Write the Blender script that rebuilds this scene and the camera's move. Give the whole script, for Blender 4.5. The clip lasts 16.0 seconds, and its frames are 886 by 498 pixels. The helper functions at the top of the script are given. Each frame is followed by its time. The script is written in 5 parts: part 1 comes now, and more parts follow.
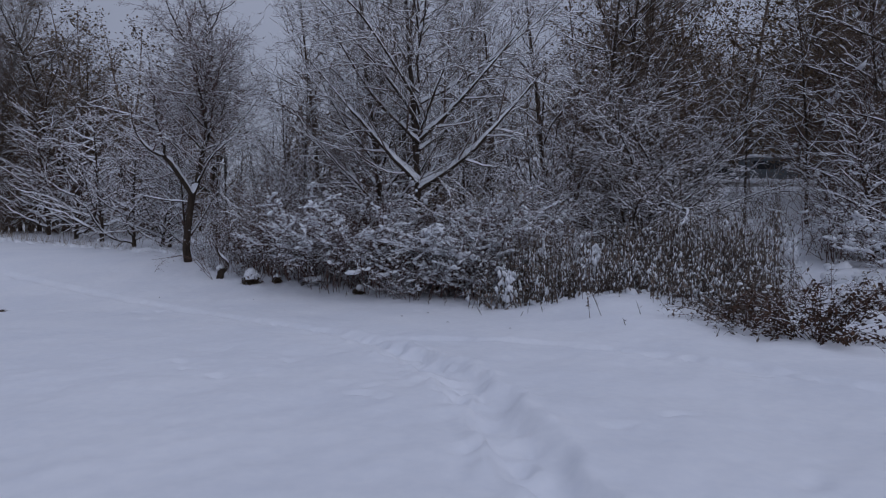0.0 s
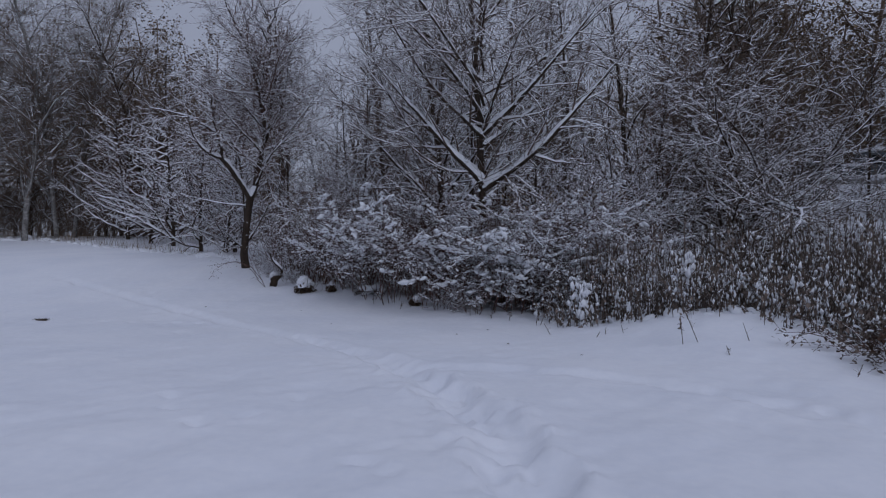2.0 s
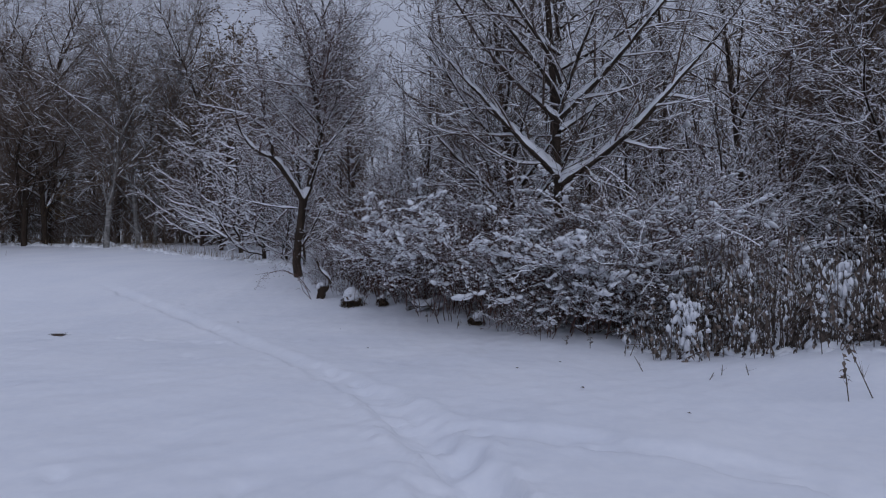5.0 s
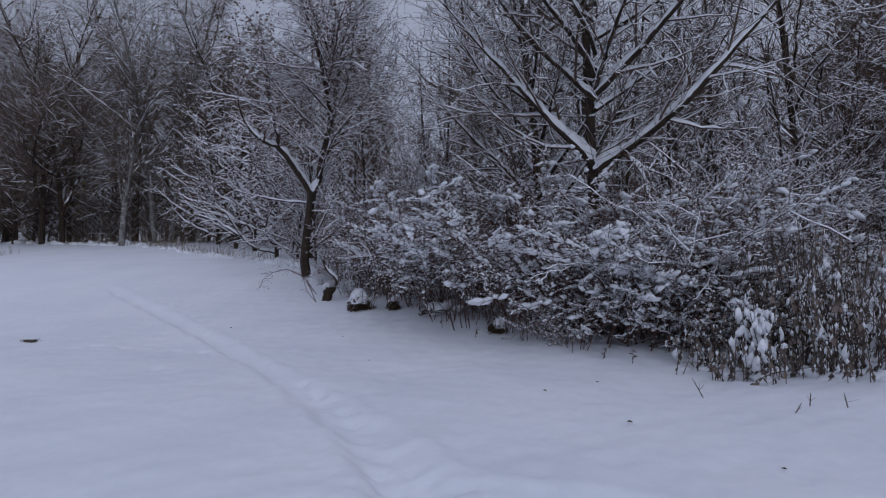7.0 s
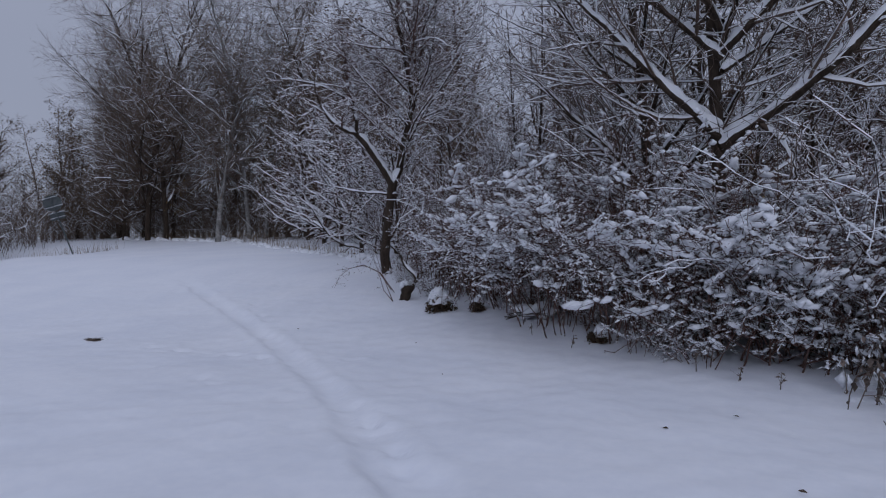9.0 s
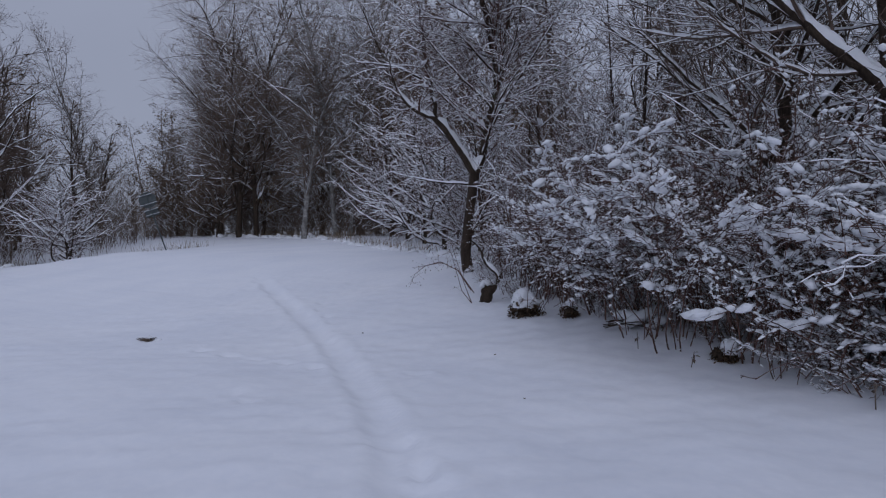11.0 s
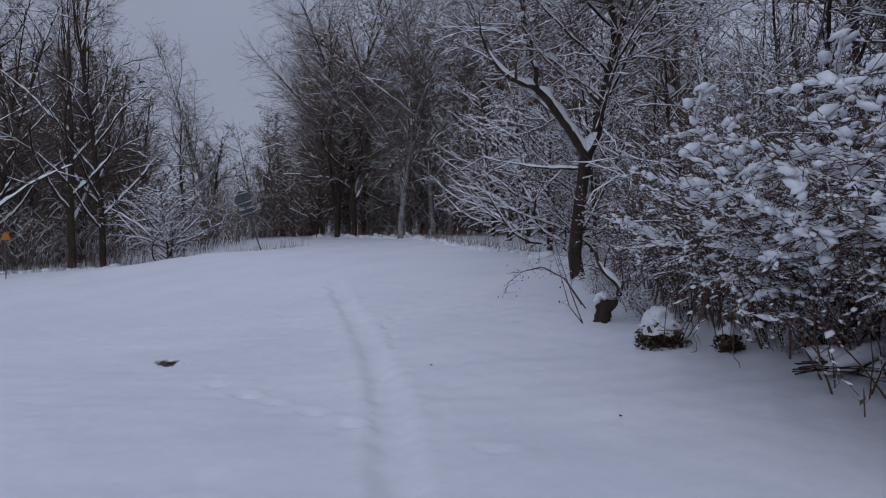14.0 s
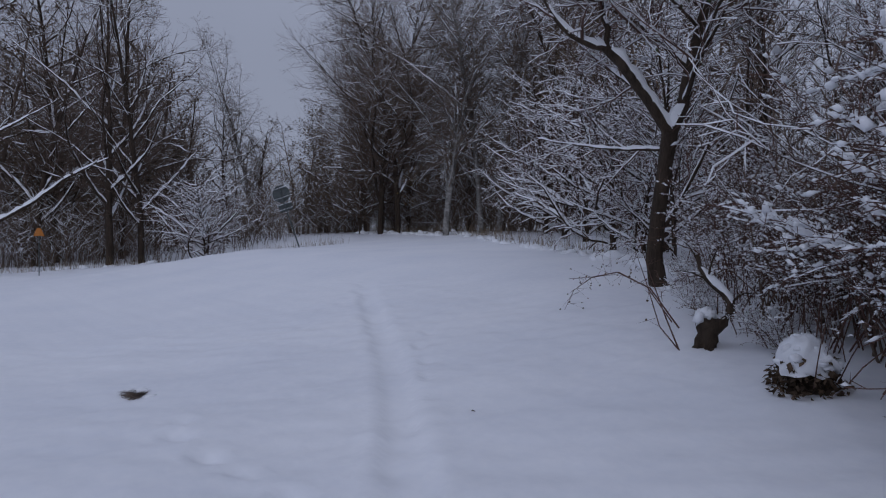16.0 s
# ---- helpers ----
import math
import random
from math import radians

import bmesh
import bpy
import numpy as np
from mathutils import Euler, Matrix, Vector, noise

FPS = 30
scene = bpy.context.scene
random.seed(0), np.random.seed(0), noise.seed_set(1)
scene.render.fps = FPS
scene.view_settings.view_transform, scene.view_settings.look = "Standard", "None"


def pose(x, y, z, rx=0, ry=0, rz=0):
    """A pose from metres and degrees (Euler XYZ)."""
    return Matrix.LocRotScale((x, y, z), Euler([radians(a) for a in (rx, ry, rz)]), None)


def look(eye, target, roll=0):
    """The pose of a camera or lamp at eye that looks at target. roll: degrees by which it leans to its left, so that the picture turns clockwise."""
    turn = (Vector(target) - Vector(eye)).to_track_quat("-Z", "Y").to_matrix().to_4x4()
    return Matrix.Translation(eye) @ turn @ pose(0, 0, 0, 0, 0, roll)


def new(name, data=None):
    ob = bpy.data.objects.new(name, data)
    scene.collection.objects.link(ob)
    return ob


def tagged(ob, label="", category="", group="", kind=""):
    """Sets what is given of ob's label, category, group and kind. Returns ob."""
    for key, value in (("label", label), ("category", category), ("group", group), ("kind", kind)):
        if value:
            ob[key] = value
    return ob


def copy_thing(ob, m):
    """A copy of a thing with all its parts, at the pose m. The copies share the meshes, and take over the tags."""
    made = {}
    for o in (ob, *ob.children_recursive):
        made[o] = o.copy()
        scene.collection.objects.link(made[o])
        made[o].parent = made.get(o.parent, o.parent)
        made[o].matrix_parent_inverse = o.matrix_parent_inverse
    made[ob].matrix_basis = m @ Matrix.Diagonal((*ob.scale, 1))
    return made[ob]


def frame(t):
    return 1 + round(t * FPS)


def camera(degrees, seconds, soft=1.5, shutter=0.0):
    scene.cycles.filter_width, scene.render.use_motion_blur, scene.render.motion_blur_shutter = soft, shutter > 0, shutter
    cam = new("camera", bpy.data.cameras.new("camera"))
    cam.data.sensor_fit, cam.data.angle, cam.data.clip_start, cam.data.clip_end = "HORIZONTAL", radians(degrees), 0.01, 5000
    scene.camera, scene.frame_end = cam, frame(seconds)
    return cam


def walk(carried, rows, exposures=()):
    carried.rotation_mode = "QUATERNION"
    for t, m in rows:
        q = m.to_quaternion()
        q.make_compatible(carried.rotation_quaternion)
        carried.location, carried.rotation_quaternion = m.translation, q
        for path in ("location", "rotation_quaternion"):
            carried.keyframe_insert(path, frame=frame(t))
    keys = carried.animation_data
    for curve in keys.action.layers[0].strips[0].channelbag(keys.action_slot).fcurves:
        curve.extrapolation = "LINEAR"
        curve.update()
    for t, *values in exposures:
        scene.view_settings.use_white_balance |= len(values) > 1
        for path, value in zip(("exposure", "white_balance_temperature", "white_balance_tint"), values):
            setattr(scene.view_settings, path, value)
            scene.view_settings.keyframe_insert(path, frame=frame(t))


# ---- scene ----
cam = camera(70.2, 16.0, soft=1.08)
METRES, EYE, TILT, LEAN, TURN = 15.2, 1.55, -1.0, 0.0, 0.0
ROWS = [
    (0.0, 0.0, 0.0, 0.0, -0.0, 0.0, 0.0),
    (0.5, 0.0055, 0.0314, 0.0018, 1.52, 0.2, -0.05),
    (1.0, 0.013, 0.063, 0.003, 3.38, 0.4, -0.13),
    (1.5, 0.0221, 0.0962, 0.0045, 5.3, 0.32, -0.06),
    (2.0, 0.0256, 0.1289, 0.006, 7.37, 0.3, -0.11),
    (2.5, 0.0298, 0.1592, 0.008, 9.69, 0.41, -0.24),
    (3.0, 0.0318, 0.1865, 0.007, 11.89, 0.59, -0.27),
    (3.5, 0.033, 0.2174, 0.0069, 13.42, 0.64, -0.24),
    (6.0, 0.037, 0.3777, 0.0078, 16.03, 0.96, -0.35),
    (6.5, 0.0273, 0.4043, 0.0066, 16.49, 0.85, -0.4),
    (7.0, 0.0188, 0.4324, 0.0064, 18.1, 0.84, -0.29),
    (7.5, 0.0104, 0.4615, 0.0045, 20.27, 0.78, -0.42),
    (8.0, 0.0064, 0.4882, 0.0042, 22.38, 0.68, -0.35),
    (8.5, 0.0005, 0.5142, 0.0047, 24.54, 0.59, -0.39),
    (9.0, -0.0103, 0.5424, 0.0043, 26.76, 0.48, -0.38),
    (9.5, -0.019, 0.5704, 0.0041, 29.0, 0.35, -0.34),
    (10.0, -0.0317, 0.5959, 0.0023, 31.3, 0.34, -0.56),
    (12.5, -0.1011, 0.7232, -0.0005, 39.45, 0.34, -0.62),
    (13.0, -0.122, 0.7531, 0.0007, 41.17, 0.3, -0.66),
    (13.5, -0.1397, 0.7821, 0.003, 42.92, 0.18, -0.6),
    (14.0, -0.159, 0.805, 0.0021, 44.74, 0.22, -0.86),
    (14.5, -0.1843, 0.8296, 0.0025, 46.21, -0.0, -1.0),
    (15.0, -0.208, 0.8559, 0.002, 47.15, -0.01, -1.02),
    (15.5, -0.2326, 0.88, 0.0022, 48.21, -0.04, -1.07),
    (16.0, -0.259, 0.9065, 0.0045, 49.12, -0.1, -1.13),
]
walk(cam, [(t, pose(0, 0, EYE, TILT, LEAN, TURN) @ pose(METRES * x, METRES * y, METRES * z, 90 + pitch, roll, yaw)) for t, x, y, z, yaw, pitch, roll in ROWS],
     exposures=[(0.0, -0.53, 5700, 17), (3.5, -0.45, 5700, 17), (7.0, -0.35, 5700, 17), (10.0, -0.36, 5700, 17), (12.5, -0.40, 5700, 17), (14.0, -0.43, 5700, 17), (16.0, -0.52, 5700, 17)])

# ---- light ----
SUN_UP, SUN_ROUND = 38.0, 140.0
sky = bpy.data.worlds.new("overcast_sky")
scene.world = sky
sky.use_nodes = True
wn, wl = sky.node_tree.nodes, sky.node_tree.links
tex = wn.new("ShaderNodeTexSky")
tex.sky_type, tex.sun_disc = "NISHITA", False
tex.sun_elevation, tex.sun_rotation = radians(SUN_UP), radians(SUN_ROUND)
tex.air_density, tex.dust_density, tex.ozone_density = 1.0, 1.0, 1.0
pale = wn.new("ShaderNodeHueSaturation")
pale.inputs["Saturation"].default_value = 0.3
pale.inputs["Value"].default_value = 0.25
wl.new(tex.outputs[0], pale.inputs["Color"])
# the cloud layer: twice as bright overhead as at the horizon, with soft uneven cloud
wco, wsep, wmap = wn.new("ShaderNodeTexCoord"), wn.new("ShaderNodeSeparateXYZ"), wn.new("ShaderNodeMapRange")
wl.new(wco.outputs["Generated"], wsep.inputs[0])
wl.new(wsep.outputs["Z"], wmap.inputs["Value"])
wmap.inputs["From Min"].default_value, wmap.inputs["From Max"].default_value = 0.0, 1.0
wmap.inputs["To Min"].default_value, wmap.inputs["To Max"].default_value = 3.3, 9.6
wnoise, wmul, wcol, wadd = wn.new("ShaderNodeTexNoise"), wn.new("ShaderNodeMath"), wn.new("ShaderNodeMixRGB"), wn.new("ShaderNodeMixRGB")
wnoise.inputs["Scale"].default_value, wnoise.inputs["Detail"].default_value = 2.2, 5
wl.new(wco.outputs["Generated"], wnoise.inputs["Vector"])
wmul.operation = "MULTIPLY_ADD"
wmul.inputs[1].default_value = 2.0
wl.new(wnoise.outputs["Fac"], wmul.inputs[0])
wl.new(wmap.outputs[0], wmul.inputs[2])
wcol.blend_type, wadd.blend_type = "MULTIPLY", "ADD"
wcol.inputs["Fac"].default_value = wadd.inputs["Fac"].default_value = 1.0
wcol.inputs["Color1"].default_value = (0.90, 0.95, 1.06, 1)
wl.new(wmul.outputs[0], wcol.inputs["Color2"])
wl.new(wcol.outputs[0], wadd.inputs["Color1"])
wl.new(pale.outputs[0], wadd.inputs["Color2"])
wl.new(wadd.outputs[0], wn["Background"].inputs["Color"])
wn["Background"].inputs["Strength"].default_value = 0.06
sun = new("sun", bpy.data.lights.new("sun", "SUN"))
sun.data.energy, sun.data.angle, sun.data.color = 0.5, radians(60), (1.0, 0.98, 0.96)
sun.matrix_world = look((0, 0, 0), (-math.sin(radians(SUN_ROUND)) * math.cos(radians(SUN_UP)), -math.cos(radians(SUN_ROUND)) * math.cos(radians(SUN_UP)), -math.sin(radians(SUN_UP))))


# ---- materials ----
def surface(name, base, other, size, rough=0.8, bump=0.3, fine=60.0, island=False, stretch=(1, 1, 1), coat=0.0):
    """A matt surface: two colours mixed by coarse and fine noise, with relief."""
    m = bpy.data.materials.new(name)
    m.use_nodes = True
    n, l = m.node_tree.nodes, m.node_tree.links
    bsdf = n["Principled BSDF"]
    bsdf.inputs["Roughness"].default_value = rough
    bsdf.inputs["Specular IOR Level"].default_value = 0.25
    co = n.new("ShaderNodeTexCoord")
    mp = n.new("ShaderNodeMapping")
    mp.inputs["Scale"].default_value = stretch
    l.new(co.outputs["Object"], mp.inputs["Vector"])
    big, small = n.new("ShaderNodeTexNoise"), n.new("ShaderNodeTexNoise")
    big.inputs["Scale"].default_value, small.inputs["Scale"].default_value = size, fine
    big.inputs["Detail"].default_value, small.inputs["Detail"].default_value = 5, 4
    for t in (big, small):
        l.new(mp.outputs[0], t.inputs["Vector"])
    add = n.new("ShaderNodeMath")
    add.operation = "MULTIPLY_ADD"
    add.inputs[1].default_value = 0.6
    l.new(small.outputs["Fac"], add.inputs[0])
    l.new(big.outputs["Fac"], add.inputs[2])
    ramp = n.new("ShaderNodeValToRGB")
    ramp.color_ramp.elements[0].position, ramp.color_ramp.elements[1].position = 0.55, 1.0
    ramp.color_ramp.elements[0].color, ramp.color_ramp.elements[1].color = (*base, 1), (*other, 1)
    l.new(add.outputs[0], ramp.inputs["Fac"])
    colour = ramp.outputs["Color"]
    if island:
        geo, hsv = n.new("ShaderNodeNewGeometry"), n.new("ShaderNodeHueSaturation")
        rng = n.new("ShaderNodeMapRange")
        rng.inputs["To Min"].default_value, rng.inputs["To Max"].default_value = 0.55, 1.5
        l.new(geo.outputs["Random Per Island"], rng.inputs["Value"])
        l.new(rng.outputs[0], hsv.inputs["Value"])
        l.new(colour, hsv.inputs["Color"])
        colour = hsv.outputs["Color"]
    l.new(colour, bsdf.inputs["Base Color"])
    if bump:
        b = n.new("ShaderNodeBump")
        b.inputs["Strength"].default_value, b.inputs["Distance"].default_value = bump, 0.02
        l.new(add.outputs[0], b.inputs["Height"])
        l.new(b.outputs[0], bsdf.inputs["Normal"])
    return m


SNOW = surface("snow_on_branches", (0.78, 0.80, 0.84), (0.86, 0.87, 0.89), 6.0, 0.7, 0.15, 70)
GROUND_SNOW = surface("snow_cover", (0.78, 0.80, 0.85), (0.86, 0.87, 0.90), 0.5, 0.65, 0.22, 9.0)
BARK = surface("dark_bark", (0.0220, 0.0155, 0.0113), (0.0660, 0.0480, 0.0342), 9.0, 0.92, 1.0, 46, stretch=(1, 1, 0.22))
TWIG = surface("twig_bark", (0.0682, 0.0400, 0.0324), (0.1518, 0.0900, 0.0729), 3.0, 0.9, 0.0, 30)
GREY_TWIG = surface("grey_twig_bark", (0.0682, 0.0490, 0.0387), (0.1540, 0.1100, 0.0864), 3.0, 0.9, 0.0, 30)
# twig bark made paler, so that its colour stands in for haze in the woods
WOOD_TWIG = surface("hazed_wood_twigs", (0.0968, 0.0720, 0.0558), (0.1980, 0.1480, 0.1143), 3.0, 0.9, 0.0, 30)
BIRCH = surface("birch_bark", (0.06, 0.055, 0.05), (0.34, 0.33, 0.31), 3.5, 0.8, 0.4, 14, stretch=(1, 1, 1.8))
DRY = surface("dry_leaves", (0.045, 0.032, 0.022), (0.12, 0.08, 0.05), 4.0, 0.85, 0.0, 30, island=True)
RUST = surface("rust_brown_leaves", (0.030, 0.017, 0.011), (0.080, 0.042, 0.025), 4.0, 0.85, 0.0, 30, island=True)
OLIVE = surface("olive_leaves", (0.0935, 0.0660, 0.0396), (0.1870, 0.1280, 0.0738), 2.0, 0.8, 0.0, 20, island=True)
OCHRE = surface("ochre_leaves", (0.16, 0.10, 0.03), (0.28, 0.18, 0.05), 3.0, 0.8, 0.0, 20, island=True)
GREEN = surface("dull_green_leaves", (0.035, 0.05, 0.02), (0.08, 0.09, 0.035), 3.0, 0.7, 0.0, 20, island=True)
STALK = surface("dead_stalks", (0.072, 0.057, 0.048), (0.19, 0.15, 0.122), 2.0, 0.9, 0.0, 30, island=True)
STRAW = surface("dry_grass", (0.14, 0.105, 0.065), (0.26, 0.20, 0.13), 2.0, 0.9, 0.0, 30, island=True)


# ---- mesh tools ----
def mesh_of(name, chunks, material, smooth=True):
    """One mesh out of (vertices, faces) arrays; the faces of a chunk all have the same number of corners."""
    vs, loops, starts, at, lp = [], [], [], 0, 0
    for v, f in chunks:
        if not len(f):
            continue
        vs.append(v)
        loops.append((f + at).ravel())
        starts.append(lp + np.arange(len(f)) * f.shape[1])
        at += len(v)
        lp += f.size
    me = bpy.data.meshes.new(name)
    v, lo, st = np.concatenate(vs), np.concatenate(loops), np.concatenate(starts)
    me.vertices.add(len(v))
    me.vertices.foreach_set("co", v.astype(np.float32).ravel())
    me.loops.add(len(lo))
    me.loops.foreach_set("vertex_index", lo.astype(np.int32))
    me.polygons.add(len(st))
    me.polygons.foreach_set("loop_start", st.astype(np.int32))
    me.update(calc_edges=True)
    me.polygons.foreach_set("use_smooth", np.full(len(st), smooth))
    me.materials.append(material)
    return me


def part(name, chunks, material, parent=None, label="", smooth=True):
    ob = new(name, mesh_of(name, chunks, material, smooth))
    ob.parent = parent
    if label:
        ob["label"] = label
    return ob


def thing(name, m, label, category, group="", kind=""):
    ob = new(name)
    ob.matrix_basis = m
    ob.empty_display_size = 0.2
    return tagged(ob, label, category, group, kind)


def lines(polys):
    """Polylines of (points, radii) laid end to end: points, radii, tangents, and the index of each segment's first point."""
    P = np.concatenate([np.asarray(p, float) for p, _ in polys])
    R = np.concatenate([np.asarray(r, float) for _, r in polys])
    n = np.array([len(r) for _, r in polys])
    ends = np.cumsum(n) - 1
    firsts = ends - n + 1
    nxt, prv = np.arange(len(P)) + 1, np.arange(len(P)) - 1
    nxt[ends], prv[firsts] = ends, firsts
    T = P[nxt] - P[prv]
    T /= np.linalg.norm(T, axis=1)[:, None] + 1e-9
    seg = np.setdiff1d(np.arange(len(P)), ends)
    return P, R, T, seg


def tubes(polys, sides):
    P, R, T, seg = lines(polys)
    ref = np.where(np.abs(T[:, 2:]) > 0.9, [[1.0, 0, 0]], [[0, 0, 1.0]])
    u = np.cross(T, ref)
    u /= np.linalg.norm(u, axis=1)[:, None]
    w = np.cross(T, u)
    a = np.arange(sides) * 2 * math.pi / sides
    V = (P[:, None] + R[:, None, None] * (np.cos(a)[None, :, None] * u[:, None] + np.sin(a)[None, :, None] * w[:, None])).reshape(-1, 3)
    k = np.arange(sides)
    k2 = (k + 1) % sides
    s = seg[:, None] * sides
    F = np.stack([s + k, s + k2, s + sides + k2, s + sides + k], -1).reshape(-1, 4)
    return V, F


def snow_strips(polys, rng, depth=0.03, side=1.05, extra=0.003, arch=3, bare=0.12):
    """Snow lying along the tops of branches: deep on level ones, none on upright ones, uneven, with gaps."""
    P, R, T, seg = lines(polys)
    level = np.sqrt(np.clip(1 - T[:, 2] ** 2, 0, 1))
    s = np.cross(T, [[0, 0, 1.0]])
    s /= np.linalg.norm(s, axis=1)[:, None] + 1e-6
    n = np.cross(s, T)
    lump = np.clip(rng.normal(1.0, 0.38 if arch == 3 else 0.2, len(P)), 0.15, 2.2)
    lump[rng.rand(len(P)) < (bare if arch == 3 else bare * 0.25)] = 0.0
    h = (depth * np.clip((level - 0.25) / 0.6, 0, 1) * np.clip(R / 0.02, 0.34, 1.8) * lump)[:, None]
    wide = (R * side + extra)[:, None] * np.where(h > 1e-4, 1.0, 0.3) * np.clip(0.55 + 0.45 * lump, 0.4, 1.3)[:, None]
    a = np.linspace(-1, 1, arch)
    rows = [P + s * wide * (x if abs(x) < 1 else x * 0.9) + n * (R[:, None] * 0.15 + (h + R[:, None] * np.where(h > 1e-4, 0.85, 0.0)) * (1 - x * x) ** 0.5) for x in a]
    V = np.stack(rows, 1).reshape(-1, 3)
    k = np.arange(arch - 1)
    b = seg[:, None] * arch
    F = np.stack([b + k, b + k + 1, b + arch + k + 1, b + arch + k], -1).reshape(-1, 4)
    return V, F


def spikes(tips):
    """The finest twigs: three-sided, running to a point. tips: rows of foot, tip and radius at the foot."""
    t = np.asarray(tips, float)
    a, b, r = t[:, :3], t[:, 3:6], t[:, 6:7]
    w = b - a
    w /= np.linalg.norm(w, axis=1)[:, None] + 1e-9
    u = np.cross(w, np.where(np.abs(w[:, 2:]) > 0.9, [[1.0, 0, 0]], [[0, 0, 1.0]]))
    u /= np.linalg.norm(u, axis=1)[:, None]
    v = np.cross(w, u)
    V = np.stack([a + u * r, a - u * r * 0.5 + v * r * 0.87, a - u * r * 0.5 - v * r * 0.87, b], 1).reshape(-1, 3)
    i = np.arange(len(t))[:, None] * 4
    return V, np.concatenate([i + np.array([[0, 1, 3]]), i + np.array([[1, 2, 3]]), i + np.array([[2, 0, 3]])])


def crooked(tips, rng):
    """Fine twigs with a knee half way, running to a point; returns the mesh, and the two halves of each for the snow."""
    t = np.asarray(tips, float)
    a, b, r = t[:, :3], t[:, 3:6], t[:, 6:7]
    w = b - a
    ln = np.linalg.norm(w, axis=1)[:, None] + 1e-9
    m = (a + b) / 2 + rng.normal(0, 0.17, a.shape) * ln
    w = w / ln
    u = np.cross(w, np.where(np.abs(w[:, 2:]) > 0.9, [[1.0, 0, 0]], [[0, 0, 1.0]]))
    u /= np.linalg.norm(u, axis=1)[:, None]
    v = np.cross(w, u)
    ring = [u, -u * 0.5 + v * 0.87, -u * 0.5 - v * 0.87]
    V = np.stack([a + q * r for q in ring] + [m + q * r * 0.75 for q in ring] + [b], 1).reshape(-1, 3)
    i = np.arange(len(t))[:, None] * 7
    F = np.concatenate([i + np.array([k]) for k in ((0, 1, 4), (0, 4, 3), (1, 2, 5), (1, 5, 4), (2, 0, 3), (2, 3, 5), (3, 4, 6), (4, 5, 6), (5, 3, 6))])
    return (V, F), np.concatenate([np.concatenate([a, m, r], 1), np.concatenate([m, b, r * 0.8], 1)])


def snow_spikes(tips, rng, share, depth=0.02, extra=0.003):
    """Thin ridges of snow on a share of the finest twigs, deeper on level ones."""
    t = np.asarray(tips, float)
    w = t[:, 3:6] - t[:, :3]
    w /= np.linalg.norm(w, axis=1)[:, None] + 1e-9
    level = np.sqrt(np.clip(1 - w[:, 2] ** 2, 0, 1))
    keep = (rng.rand(len(t)) < share) & (level > 0.45)
    t, w, level = t[keep], w[keep], level[keep]
    s_ = np.cross(w, [[0, 0, 1.0]])
    s_ /= np.linalg.norm(s_, axis=1)[:, None] + 1e-9
    up = np.cross(s_, w)
    r = t[:, 6:7]
    h = (depth * level * np.clip(rng.normal(1, 0.35, len(t)), 0.3, 2))[:, None]
    end = t[:, 3:6] - w * rng.uniform(0, 0.1, (len(t), 1))
    mid = (t[:, :3] + end) / 2 + up * (h * rng.uniform(0.5, 1.1, (len(t), 1)) + r * 0.5)
    V = np.stack([t[:, :3] + s_ * (r + extra), mid + 0 * s_, t[:, :3] - s_ * (r + extra), end, (t[:, :3] + mid) / 2 + up * h * 0.7], 1).reshape(-1, 3)
    i = np.arange(len(t))[:, None] * 5
    return V, np.concatenate([i + np.array([[0, 1, 4]]), i + np.array([[4, 1, 2]]), i + np.array([[0, 3, 1]]), i + np.array([[1, 3, 2]])])


